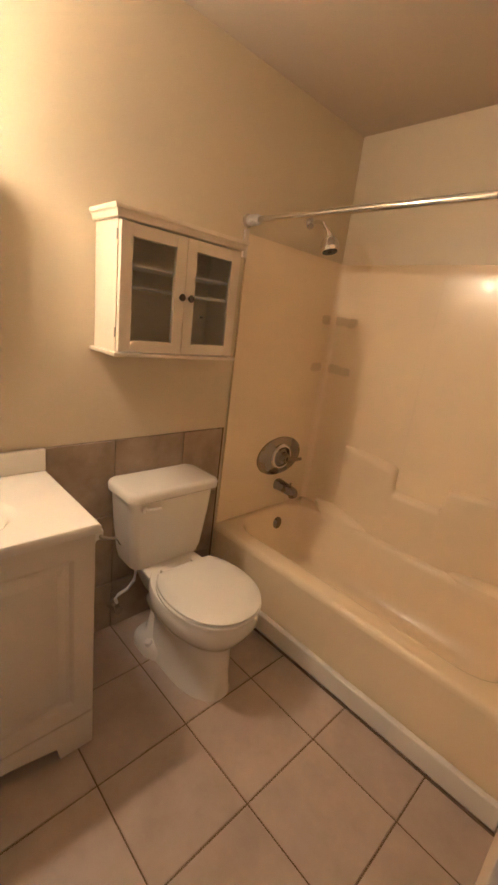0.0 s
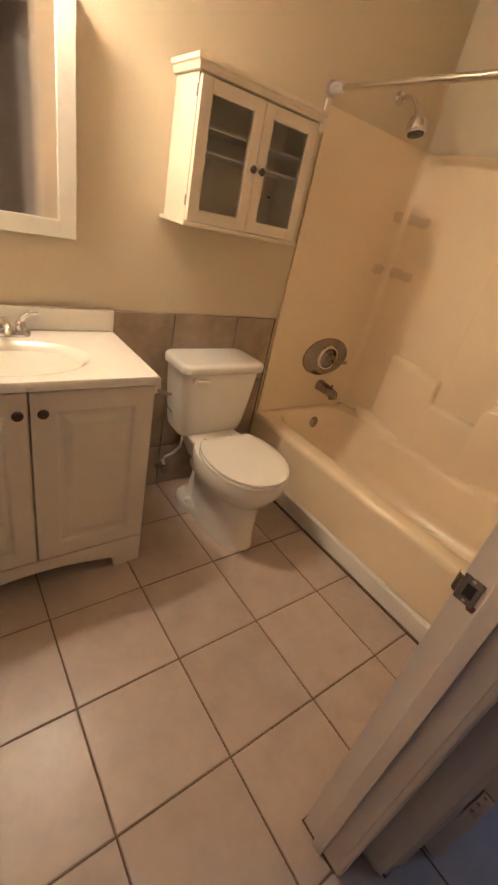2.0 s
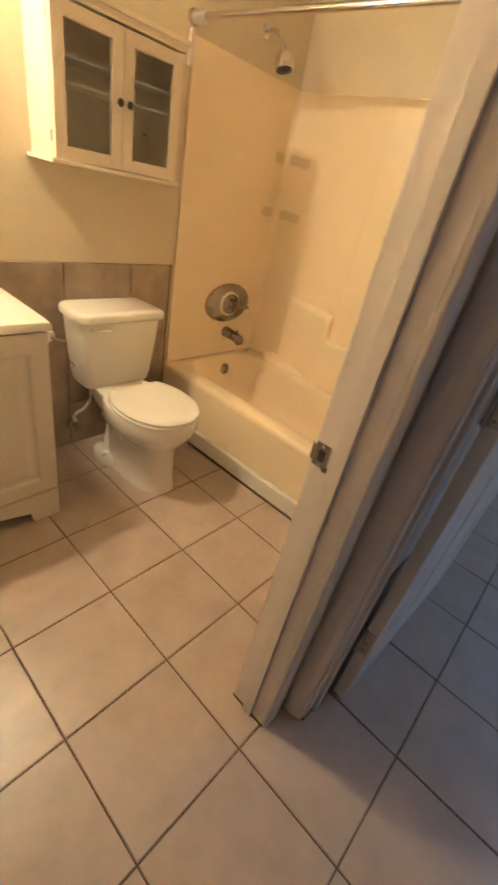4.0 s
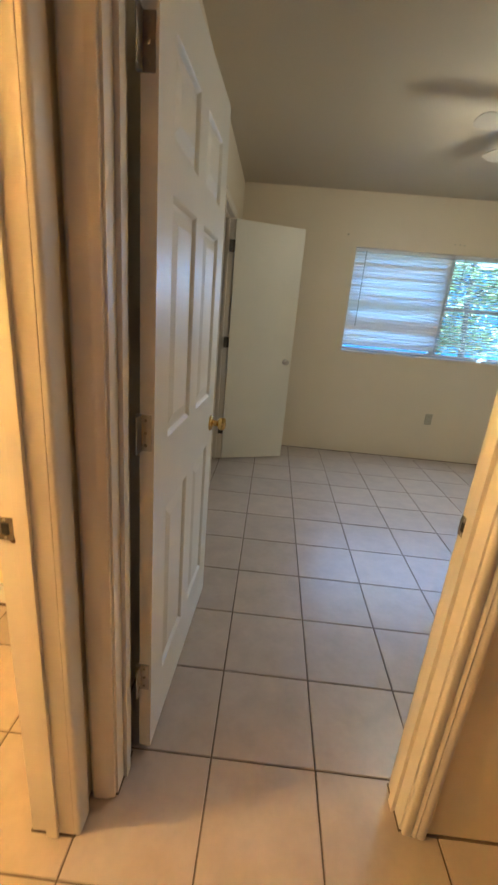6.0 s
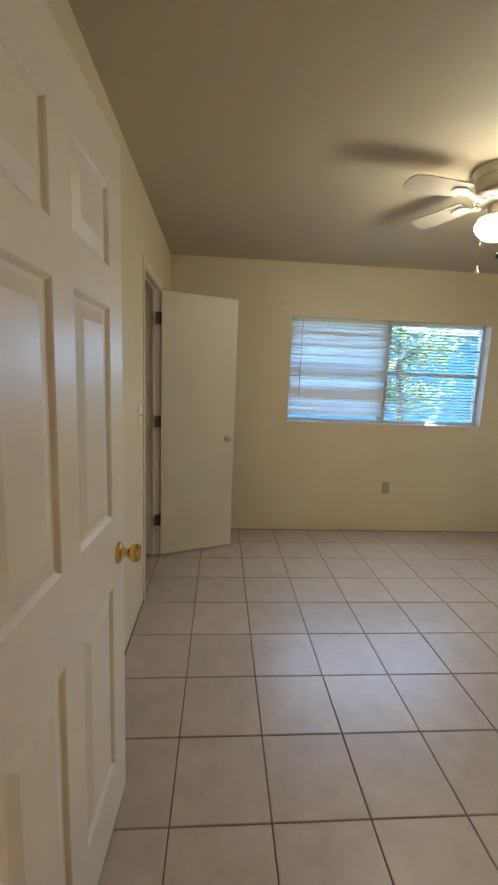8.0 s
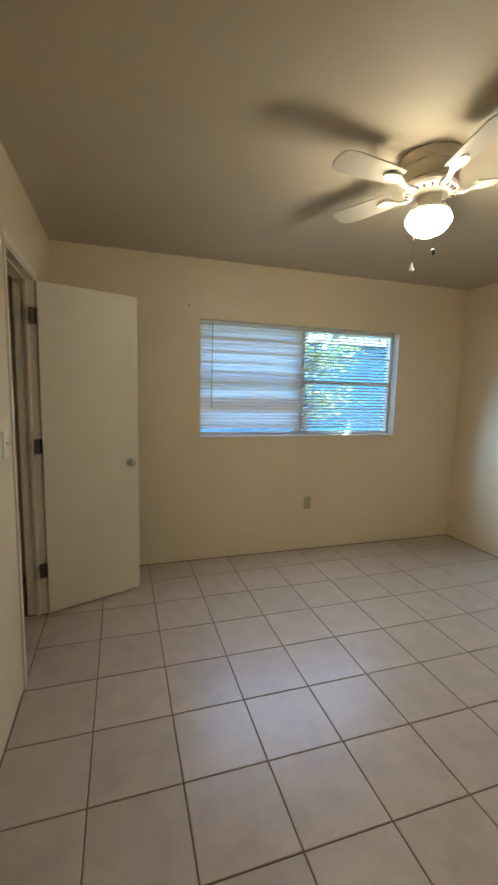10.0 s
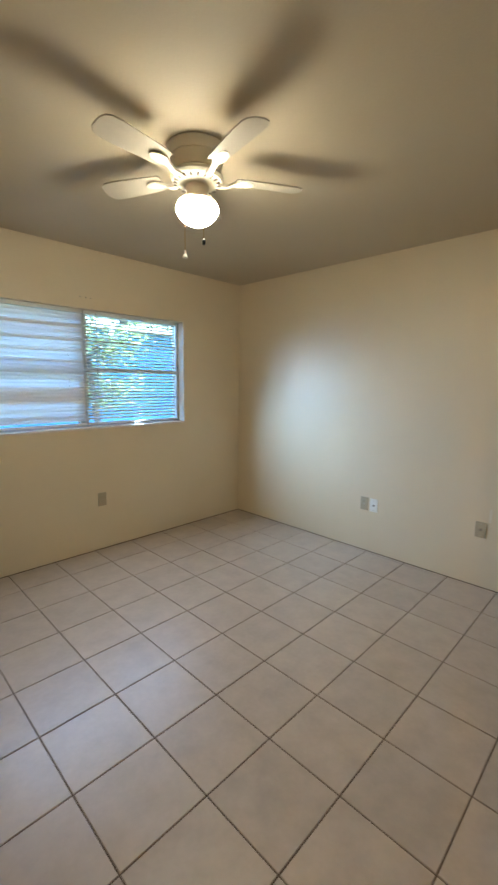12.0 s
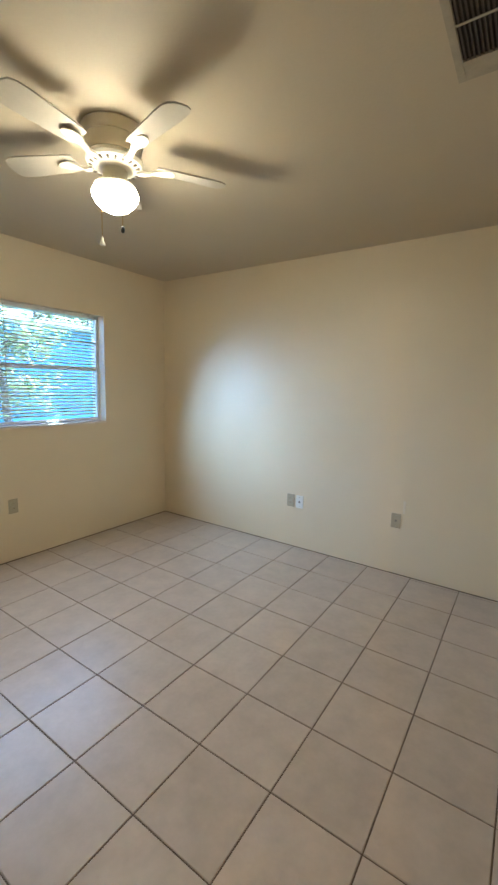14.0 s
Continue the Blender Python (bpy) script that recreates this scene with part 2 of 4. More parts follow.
RD0, RD1 = 0.413, 1.224          # bedroom door's opening
CD0, CD1 = 2.40, 3.03           # closet's opening
DH = 2.045
WX0, WX1, WZ0, WZ1 = 1.41, 3.287, 1.047, 2.005

# ---- structure ----
TOP = 2.6
floor = plane_box("floor", (-1.5, -1.9, -0.12), (4.3, 3.9, -0.0035), GROUT, "dark brown grout bed under beige ceramic floor tiles", "floor")
plane_box("wall_bath_west", (BX0 - 0.12, BY0 - 0.12, 0), (BX0, BY1 + 0.12, TOP), BATHWALL, "beige painted bathroom wall behind the toilet", "wall")
plane_box("wall_bath_north", (BX0, BY1, 0), (BX1, BY1 + 0.12, TOP), BATHWALL, "beige painted bathroom wall behind the tub", "wall")
plane_box("wall_bath_south", (BX0, BY0 - 0.12, 0), (BX1, BY0, TOP), BATHWALL, "beige painted bathroom wall beside the vanity", "wall")


def wall_x(name, x0, x1, y0, y1, holes, mat, label):
    """A wall between two x faces with openings (y0, y1, z0, z1)."""
    b, y = bmesh.new(), y0
    for h0, h1, z0, z1 in holes:
        box((x0, y, 0), (x1, h0, TOP), bm=b)
        box((x0, h0, z1), (x1, h1, TOP), bm=b)
        if z0 > 0:
            box((x0, h0, 0), (x1, h1, z0), bm=b)
        y = h1
    box((x0, y, 0), (x1, y1, TOP), bm=b)
    return tagged(part(name, b, mat), label, "wall", kind="structure")


def wall_y(name, y0, y1, x0, x1, holes, mat, label):
    b, x = bmesh.new(), x0
    for h0, h1, z0, z1 in holes:
        box((x, y0, 0), (h0, y1, TOP), bm=b)
        box((h0, y0, z1), (h1, y1, TOP), bm=b)
        if z0 > 0:
            box((h0, y0, 0), (h1, y1, z0), bm=b)
        x = h1
    box((x, y0, 0), (x1, y1, TOP), bm=b)
    return tagged(part(name, b, mat), label, "wall", kind="structure")


JT = 0.018
wall_x("wall_west", BX1, HX, HY0, NY, [(BD0 - JT, BD1 + JT, 0, DH + JT), (CD0 - JT, CD1 + JT, 0, DH + JT)], WALL, "cream painted wall with bathroom and closet doorways")
wall_y("wall_bedroom_south", HY, SY, HX, EX, [(RD0 - JT, RD1 + JT, 0, DH + JT)], WALL, "cream painted wall with the bedroom doorway")
wall_y("wall_north", NY, NY + 0.2, -0.6, EX + 0.15, [(WX0, WX1, WZ0, WZ1)], WALL, "cream painted bedroom wall with a wide window")
plane_box("wall_east", (EX, SY - 0.115, 0), (EX + 0.15, NY, TOP), WALL, "cream painted plain bedroom wall", "wall")
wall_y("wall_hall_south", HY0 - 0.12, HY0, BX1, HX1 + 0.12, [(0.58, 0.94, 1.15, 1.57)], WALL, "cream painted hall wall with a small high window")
# panel added out of view to block sky light; the area lamp replaces it
tagged(part("hall_window_panel", box((0.58, HY0 - 0.118, 1.15), (0.94, HY0 - 0.098, 1.57), 0.002), TRIM), "unseen pale panel added to shut the sky out of the hall window", "window", kind="structure")
plane_box("wall_hall_east", (HX1, HY0, 0), (HX1 + 0.12, HY, TOP), WALL, "cream painted hall end wall", "wall")
plane_box("wall_closet_west", (-0.5, CD0 - 0.3, 0), (-0.4, NY, TOP), WALL, "dim cream closet wall", "wall")
plane_box("wall_closet_south", (-0.4, CD0 - 0.3, 0), (BX1, CD0 - 0.2, TOP), WALL, "dim cream closet wall", "wall")
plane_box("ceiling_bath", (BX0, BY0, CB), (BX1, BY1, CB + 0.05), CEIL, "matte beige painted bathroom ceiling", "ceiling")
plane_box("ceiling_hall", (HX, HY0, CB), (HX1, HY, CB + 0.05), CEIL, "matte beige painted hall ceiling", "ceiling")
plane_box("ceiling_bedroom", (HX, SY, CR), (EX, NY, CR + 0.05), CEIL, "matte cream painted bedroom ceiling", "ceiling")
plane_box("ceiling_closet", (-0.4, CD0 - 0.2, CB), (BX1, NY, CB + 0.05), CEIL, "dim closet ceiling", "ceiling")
plane_box("roof_slab", (-1.6, -2.0, TOP), (4.5, 4.4, TOP + 0.1), CEIL, "flat roof slab over the rooms", "roof")

# ---- door frames ----


# colonial casing in section: across its width from the opening outward, and how far it stands out, as shares of both
COLONIAL = ((0, 0), (0, 0.48), (0.05, 0.62), (0.12, 0.67), (0.36, 0.69), (0.41, 0.52), (0.47, 0.74), (0.56, 0.84), (0.62, 0.70), (0.71, 0.95), (0.83, 1.0), (0.94, 0.98), (1.0, 0.84), (1.0, 0))
WORN = ((0, 0), (0, 0.55), (0.06, 0.66), (0.16, 0.70), (0.24, 0.88), (0.36, 0.97), (0.85, 1.0), (0.95, 0.94), (1.0, 0.75), (1.0, 0))
ROUNDED = ((0, 0), (0, 0.55), (0.03, 0.82), (0.10, 0.97), (0.22, 1.0), (0.80, 1.0), (0.92, 0.95), (0.98, 0.80), (1.0, 0.55), (1.0, 0))


def casing_board(section, w, depth, length, turn):
    """A casing on y = 0 standing out to -y: it starts at the origin, is w wide along x and runs up z; turn lays it into place."""
    return moved(loft([[(u * w, -v * depth, z) for u, v in section] for z in (0, length)]), turn)


def door_frame(name, m, width, depth, stop, sides, label, cw=0.056, cd=0.014, section=COLONIAL, r=0.006, hinge_section=None):
    """Local x runs along the opening from 0 to width, y through the wall from 0 to depth. stop: where the stop begins and ends.
    sides: the faces that carry casing, -1 for y = 0 and 1 for y = depth."""
    f = thing(name, m, label, "door frame", kind="structure")
    part("jamb", box((-JT, 0, 0), (0, depth, DH), 0.002), TRIM, f)
    part("jamb", box((width, 0, 0), (width + JT, depth, DH), 0.002), TRIM, f)
    part("head_jamb", box((-JT, 0, DH), (width + JT, depth, DH + JT), 0.002), TRIM, f)
    part("door_stop", box((0, stop[0], 0), (0.011, stop[1], DH), 0.002), TRIM, f)
    part("door_stop", box((width - 0.011, stop[0], 0), (width, stop[1], DH), 0.002), TRIM, f)
    part("door_stop", box((0.011, stop[0], DH - 0.011), (width - 0.011, stop[1], DH), 0.002), TRIM, f)
    for x0, x1 in ((-JT - 0.004, 0.003), (width - 0.003, width + JT + 0.004)):
        part("foot_caulk", box((x0, -0.004, 0.0), (x1, depth + 0.004, 0.006), 0.002), GROUT, f, "dirty dark caulk at the jamb foot")
    for s in sides:
        flip = Matrix.Identity(4) if s < 0 else Matrix.Translation((width, depth, 0)) @ Matrix.Rotation(math.pi, 4, "Z")
        up = Matrix.Translation((width + r, 0, 0.003))
        part("casing", casing_board(section, cw, cd, DH + r, flip @ up), TRIM, f, smooth=50)
        mirrored = Matrix.Translation((-r, 0, 0.003)) @ Matrix.Scale(-1, 4, (1, 0, 0))
        part("casing", casing_board(hinge_section or section, cw, cd, DH + r, flip @ mirrored), TRIM, f, smooth=50)
        level = Matrix.Translation((width + r + cw, 0, DH + r + 0.003)) @ Matrix.Rotation(radians(-90), 4, "Y")
        part("head_casing", casing_board(section, cw, cd, width + 2 * (r + cw), flip @ level), TRIM, f, smooth=50)
    return f


# bathroom frame: local x along world y, local y from hall to bathroom
M_BATH = Matrix.Translation((HX, BD0, 0)) @ Matrix.Rotation(radians(90), 4, "Z")
bath_frame = door_frame("door_1", M_BATH, BD1 - BD0, HX - BX1, (0.040, 0.070), (-1,), "scuffed off-white painted bathroom door frame", cw=0.064, cd=0.0155, section=ROUNDED, r=0.001)
M_ROOM = Matrix.Translation((RD0, HY, 0))
room_frame = door_frame("door_2", M_ROOM, RD1 - RD0, SY - HY, (0.045, 0.075), (-1,), "scuffed cream painted bedroom door frame", cw=0.062, cd=0.019, hinge_section=WORN)
M_CLOSET = Matrix.Translation((HX, CD0, 0)) @ Matrix.Rotation(radians(90), 4, "Z")
closet_frame = door_frame("door_3", M_CLOSET, CD1 - CD0, HX - BX1, (0.04, 0.06), (-1,), "cream painted closet door frame", cw=0.045, cd=0.01)


def strike(parent, m, mat, lip=0.012):
    b = box((-0.0015, -0.019, -0.029), (0.0015, 0.019, 0.029), 0.001)
    rings = []
    for a in range(0, 91, 15):
        c, s = math.cos(radians(a)), math.sin(radians(a))
        rings.append([(-0.002 + lip * (1 - c), -0.019 - lip * s, z) for z in (-0.02, 0.02)] + [(-0.002 + lip * (1 - c) + 0.002, -0.019 - lip * s - 0.001, z) for z in (0.02, -0.02)])
    loft(rings, bm=b)
    m = m @ Matrix.Scale(0.86, 4)
    p = part("strike_plate", moved(b, m), mat, parent, "dull metal strike plate")
    part("latch_hole", moved(box((-0.0022, -0.008, -0.014), (0.0022, 0.010, 0.014)), m), DARK, p)
    for z in (-0.023, 0.023):
        part("screw", moved(lathe([(0, 0.0026), (0.003, 0.0024), (0.004, 0.001)], 10, m=Matrix.Rotation(radians(-90), 4, "Y") @ Matrix.Translation((z, 0, 0))), m), NICKEL, p)
    return p


strike(bath_frame, Matrix.Translation((BD1 - BD0 - 0.002, 0.094, 0.919)) @ Matrix.Scale(-1, 4, (0, 1, 0)), SATIN)
strike(room_frame, Matrix.Translation((RD1 - RD0 - 0.002, 0.095, 0.922)) @ Matrix.Scale(-1, 4, (0, 1, 0)), BRONZE, 0.008)

# ---- doors ----


def panel_board(w, h, t, panels, groove=0.007, edge=0.009, slope=0.03):
    """A board in x 0..w, z 0..h, front at y = 0 looking to -y, back at y = t, with raised panels (x0, x1, z0, z1) on both faces."""
    b = bmesh.new()
    xs = sorted({0, w, *[v for p in panels for v in p[:2]]})
    zs = sorted({0, h, *[v for p in panels for v in p[2:]]})

    def quad(pts):
        b.faces.new([b.verts.new(p) for p in pts])

    for y0, s in ((0.0, 1), (t, -1)):
        for x0, x1 in zip(xs, xs[1:]):
            for z0, z1 in zip(zs, zs[1:]):
                if not any(p[0] <= x0 and p[1] >= x1 and p[2] <= z0 and p[3] >= z1 for p in panels):
                    quad([(x0, y0, z0), (x1, y0, z0), (x1, y0, z1), (x0, y0, z1)])
        for px0, px1, pz0, pz1 in panels:
            rects = []
            for ins, lev in ((0, 0), (edge * 0.4, groove * 0.3), (edge, groove), (edge * 1.9, groove), (edge * 1.9 + slope, 0.0015)):
                y = y0 + s * lev
                rects.append([(px0 + ins, y, pz0 + ins), (px1 - ins, y, pz0 + ins), (px1 - ins, y, pz1 - ins), (px0 + ins, y, pz1 - ins)])
            for a, c in zip(rects, rects[1:]):
                for k in range(4):
                    quad([a[k], a[(k + 1) % 4], c[(k + 1) % 4], c[k]])
            quad(rects[-1])
    for x in (0, w):
        for z0, z1 in zip(zs, zs[1:]):
            quad([(x, 0, z0), (x, t, z0), (x, t, z1), (x, 0, z1)])
    for z in (0, h):
        for x0, x1 in zip(xs, xs[1:]):
            quad([(x0, 0, z), (x1, 0, z), (x1, t, z), (x0, t, z)])
    bmesh.ops.remove_doubles(b, verts=b.verts, dist=1e-5)
    return b


def door_knob(parent, m, mat, label, ball=True):
    """Rosette and knob on a shaft along local z."""
    k = part("door_knob", lathe([(0, 0), (0.033, 0), (0.033, 0.004), (0.028, 0.010), (0.014, 0.014), (0.0125, 0.030), (0.017, 0.034), (0.0245, 0.040), (0.027, 0.050), (0.0265, 0.060), (0.022, 0.066), (0.008, 0.068), (0, 0.067)], 28, m=m), mat, parent, label, smooth=40)
    return k


def leaf_hinge(parent, x, y, z, mat, h=0.089):
    b = tube([(x, y, z - h / 2), (x, y, z + h / 2)], 0.0065, 10)
    box((x, y + 0.001, z - h / 2), (x + 0.036, y + 0.004, z + h / 2), 0.0008, bm=b)
    p = part("hinge", b, mat, parent, "dull metal butt hinge")
    for dz in (-0.03, 0.0, 0.03):
        part("screw", lathe([(0, 0.002), (0.0035, 0.0015), (0.0045, 0)], 8, m=Matrix.Translation((x + 0.022 + (0.006 if dz else -0.004), y + 0.001, z + dz)) @ Matrix.Rotation(radians(90), 4, "X")), NICKEL, p)
    return p


DW, DHT = 0.80, 2.03
# bedroom door: local x from hinge edge to latch edge; the face that shows is y = 0
M_LEAF = Matrix.Translation((0.466, 0.337, 0.012)) @ Matrix.Rotation(radians(87.6), 4, "Z")
room_door = thing("panel_door", M_LEAF, "white six-panel door with brass knob, standing open", "door")
cols = ((0.112, 0.35), (0.45, 0.688))
rows_ = ((0.205, 0.80), (1.01, 1.59), (1.69, 1.885))
part("leaf", panel_board(DW, DHT, 0.036, [(a, b, c, d) for a, b in cols for c, d in rows_], 0.010, 0.011, 0.032), DOORPAINT, room_door)
door_knob(room_door, Matrix.Translation((DW - 0.062, 0, 0.885)) @ Matrix.Rotation(radians(90), 4, "X"), BRASS, "polished brass knob")
door_knob(room_door, Matrix.Translation((DW - 0.062, 0.036, 0.885)) @ Matrix.Rotation(radians(-90), 4, "X"), BRASS, "polished brass knob")
part("latch_plate", box((DW - 0.0005, 0.006, 0.857), (DW + 0.0015, 0.030, 0.914), 0.0005), BRASS, room_door)
for hz in (0.285, 1.052, 1.81):
    b = tube([(-0.007, 0.036, hz - 0.046), (-0.007, 0.036, hz + 0.046)], 0.0065, 10)
    box((-0.004, 0.006, hz - 0.046), (-0.0005, 0.042, hz + 0.046), 0.0008, bm=b)
    box((-0.040, 0.0290, hz - 0.046), (-0.007, 0.0315, hz + 0.046), 0.0008, bm=b)
    hg = part("hinge", b, BRONZE if hz > 1.5 else NICKEL, room_door, "dull metal butt hinge")
    for dz in (-0.032, 0.0, 0.032):
        part("screw", lathe([(0, 0.002), (0.0035, 0.0015), (0.0045, 0)], 8, m=Matrix.Translation((-0.004, 0.02, hz + dz)) @ Matrix.Rotation(radians(-90), 4, "Y")), BRONZE, hg)

# closet door: flat slab, local x from hinge to latch
M_SLAB = Matrix.Translation((0.347, 3.018, 0.012)) @ Matrix.Rotation(radians(21.4), 4, "Z")
closet_door = thing("slab_door", M_SLAB, "plain cream flush closet door, standing open", "door")
part("leaf", box((0, 0, 0), (0.607, 0.035, 2.03), 0.002), SLABPAINT, closet_door)
door_knob(closet_door, Matrix.Translation((0.607 - 0.06, 0, 0.925)) @ Matrix.Rotation(radians(90), 4, "X") @ Matrix.Scale(0.82, 4), NICKEL, "satin metal knob")
door_knob(closet_door, Matrix.Translation((0.607 - 0.06, 0.035, 0.925)) @ Matrix.Rotation(radians(-90), 4, "X") @ Matrix.Scale(0.82, 4), NICKEL, "satin metal knob")
for hz in (0.29, 1.07, 1.83):
    b = tube([(-0.006, -0.004, hz - 0.045), (-0.006, -0.004, hz + 0.045)], 0.007, 10)
    box((-0.0035, 0.0, hz - 0.045), (-0.0005, 0.033, hz + 0.045), 0.0008, bm=b)
    box((-0.045, -0.003, hz - 0.045), (-0.006, 0.000, hz + 0.045), 0.0008, bm=b)
    part("hinge", b, DARKBRONZE, closet_door, "dark bronze hinge")

# bathroom door: folded back against the south side of the bathroom
M_BDOOR = Matrix.Translation((BX1 - 0.02, BD0 - 0.012, 0.012)) @ Matrix.Rotation(radians(180), 4, "Z")
bath_door = thing("panel_door", M_BDOOR, "white six-panel bathroom door folded back to the wall", "door")
part("leaf", panel_board(0.77, DHT, 0.035, [(a, b, c, d) for a, b in ((0.108, 0.335), (0.435, 0.662)) for c, d in rows_]), DOORPAINT, bath_door)
door_knob(bath_door, Matrix.Translation((0.77 - 0.062, 0.0, 0.907)) @ Matrix.Rotation(radians(90), 4, "X"), NICKEL, "dull metal knob")

# ---- bathroom: tub and surround ----


def rounded(x0, x1, y0, y1, r, z, n=8):
    pts = []
    for cx, cy, a0 in ((x1 - r, y1 - r, 0), (x0 + r, y1 - r, 90), (x0 + r, y0 + r, 180), (x1 - r, y0 + r, 270)):
        for k in range(n):
            a = radians(a0 + 90 * k / (n - 1))
            pts.append((cx + r * math.cos(a), cy + r * math.sin(a), z))
    return pts


TY = 0.905
tub = thing("bathtub", pose(BX0, TY, 0), "cream gelcoat bathtub with a moulded apron", "bathtub")
TL, TW, TZ = BX1 - BX0 - 0.002, BY1 - TY - 0.002, 0.378
rings = [rounded(0.002, TL, 0.000, TW, 0.003, TZ - 0.030), rounded(0.002, TL, 0.0015, TW, 0.003, TZ - 0.018), rounded(0.002, TL, 0.007, TW, 0.004, TZ - 0.007), rounded(0.002, TL, 0.016, TW, 0.006, TZ - 0.001), rounded(0.002, TL, 0.024, TW, 0.008, TZ),
         rounded(0.036, TL - 0.09, 0.088, TW - 0.105, 0.15, TZ), rounded(0.044, TL - 0.10, 0.098, TW - 0.112, 0.15, TZ - 0.006), rounded(0.050, TL - 0.112, 0.106, TW - 0.118, 0.15, TZ - 0.03),
         rounded(0.09, TL - 0.16, 0.135, TW - 0.14, 0.15, 0.16), rounded(0.15, TL - 0.21, 0.165, TW - 0.165, 0.14, 0.085), rounded(0.20, TL - 0.27, 0.215, TW - 0.21, 0.11, 0.065)]
basin = loft(rings, caps=False)
basin.faces.new([v for v in list(basin.verts)[-32:]])
part("basin", basin, ACRYLIC, tub, smooth=50)
apron = loft([[(0.002, y, z), (TL, y, z)] for y, z in ((0.0, TZ - 0.030), (0.0003, TZ - 0.06), (0.004, 0.22), (0.007, 0.12), (0.010, 0.004), (0.05, 0.004), (0.05, TZ - 0.03))], closed=False, caps=False)
part("apron", apron, ACRYLIC, tub, smooth=50)
ovf = part("overflow_plate", lathe([(0, 0.008), (0.028, 0.007), (0.036, 0.003), (0.037, 0)], 28, m=Matrix.Translation((0.064, 0.458, 0.284)) @ Matrix.Rotation(radians(82), 4, "Y")), SATIN, tub, "dull nickel overflow plate", smooth=40)
tub_base = tagged(part("tub_base_trim", box((BX0 + 0.01, 0.878, 0.007), (BX1 - 0.003, 0.905, 0.098), 0.011, 4), WHITEPL), "off-white base moulding along the tub apron", "trim", kind="structure")

ST = 1.80
surround = thing("tub_surround", pose(BX0, BY1, 0), "cream moulded tub surround with shelf ledges", "tub surround")
part("end_panel", box((0.001, TY - BY1 + 0.012, TZ + 0.001), (0.012, -0.001, ST), 0.004), ACRYLIC, surround)
part("end_panel", box((TL - 0.012, TY - BY1 + 0.012, TZ + 0.001), (TL, -0.001, ST), 0.004), ACRYLIC, surround)
part("back_panel", box((0.0125, -0.013, TZ + 0.001), (TL - 0.0125, -0.001, ST - 0.006), 0.003), ACRYLIC, surround)
part("corner_cove", loft([[(0.012 + 0.03 * (1 - math.sin(radians(a))), -0.013 - 0.03 * (1 - math.cos(radians(a))), z) for a in range(0, 91, 15)] + [(0.012, -0.013, z)] for z in (TZ + 0.002, ST - 0.004)]), ACRYLIC, surround, smooth=40)
part("raised_panel", box((0.608, -0.0290, 0.64), (1.25, -0.0125, ST - 0.01), 0.005, 3), ACRYLIC, surround)


def moulded(stations, foot):
    """A smooth swelling of the back panel: at each station its place along the wall, how far it stands out and its top."""
    rings = []
    for x, d, top in stations:
        rings.append([(x, -0.0128 + y, z) for y, z in ((0, top + 0.012), (-0.25 * d, top + 0.007), (-0.7 * d, top), (-0.93 * d, top - 0.010), (-d, top - 0.026), (-d - 0.05 * d, (top * 2 + foot) / 3), (-d - 0.14 * d, foot), (0, foot))])
    return loft(rings, closed=True)


part("soap_ledge", moulded(((0.255, 0.002, 0.795), (0.30, 0.012, 0.797), (0.36, 0.030, 0.796), (0.45, 0.048, 0.790), (0.575, 0.060, 0.778), (0.594, 0.060, 0.772), (0.603, 0.059, 0.755), (0.609, 0.057, 0.70), (0.616, 0.056, 0.662), (0.63, 0.056, 0.652),
                            (0.855, 0.056, 0.652), (0.868, 0.056, 0.662), (0.875, 0.057, 0.70), (0.881, 0.059, 0.755), (0.89, 0.060, 0.772), (0.91, 0.060, 0.778), (1.05, 0.052, 0.788), (1.17, 0.034, 0.796), (1.25, 0.014, 0.797), (1.30, 0.002, 0.795)), TZ - 0.02), ACRYLIC, surround, smooth=55)
part("arm_ledge", moulded(((0.12, 0.004, 0.40), (0.18, 0.05, 0.405), (0.25, 0.095, 0.412), (0.44, 0.102, 0.408), (0.50, 0.085, 0.400), (0.55, 0.055, 0.39)), TZ - 0.02), ACRYLIC, surround, smooth=55)
part("arm_ledge", moulded(((0.97, 0.055, 0.39), (1.02, 0.085, 0.400), (1.08, 0.102, 0.408), (1.27, 0.095, 0.412), (1.34, 0.05, 0.405), (1.40, 0.004, 0.40)), TZ - 0.02), ACRYLIC, surround, smooth=55)
part("edge_caulk", box((0.001, TY - BY1 - 0.008, 1.70), (0.014, TY - BY1 + 0.016, 1.815), 0.004), TRIM, surround, "smeared white caulk patch")


def smear(name, seed, w, h):
    """An uneven flat patch in the x, z plane, 1 mm thick."""
    r = random.Random(seed)
    n = 22
    ring = [((0.5 * w) * math.copysign(abs(math.cos(a)) ** 0.5, math.cos(a)) * r.uniform(0.85, 1.05), (0.5 * h) * math.copysign(abs(math.sin(a)) ** 0.6, math.sin(a)) * r.uniform(0.75, 1.1)) for a in [2 * math.pi * k / n for k in range(n)]]
    return loft([[(x, 0, z) for x, z in ring], [(x * 0.96, -0.001, z * 0.94) for x, z in ring]])


part("gouge", moved(smear("gouge", 5, 0.014, 0.014), Matrix.Translation((BD1 - BD0 - 0.0005, 0.080, 0.894)) @ Matrix.Rotation(radians(-90), 4, "Z")), SPLINTER, bath_frame, "splintered bare wood under the strike plate")

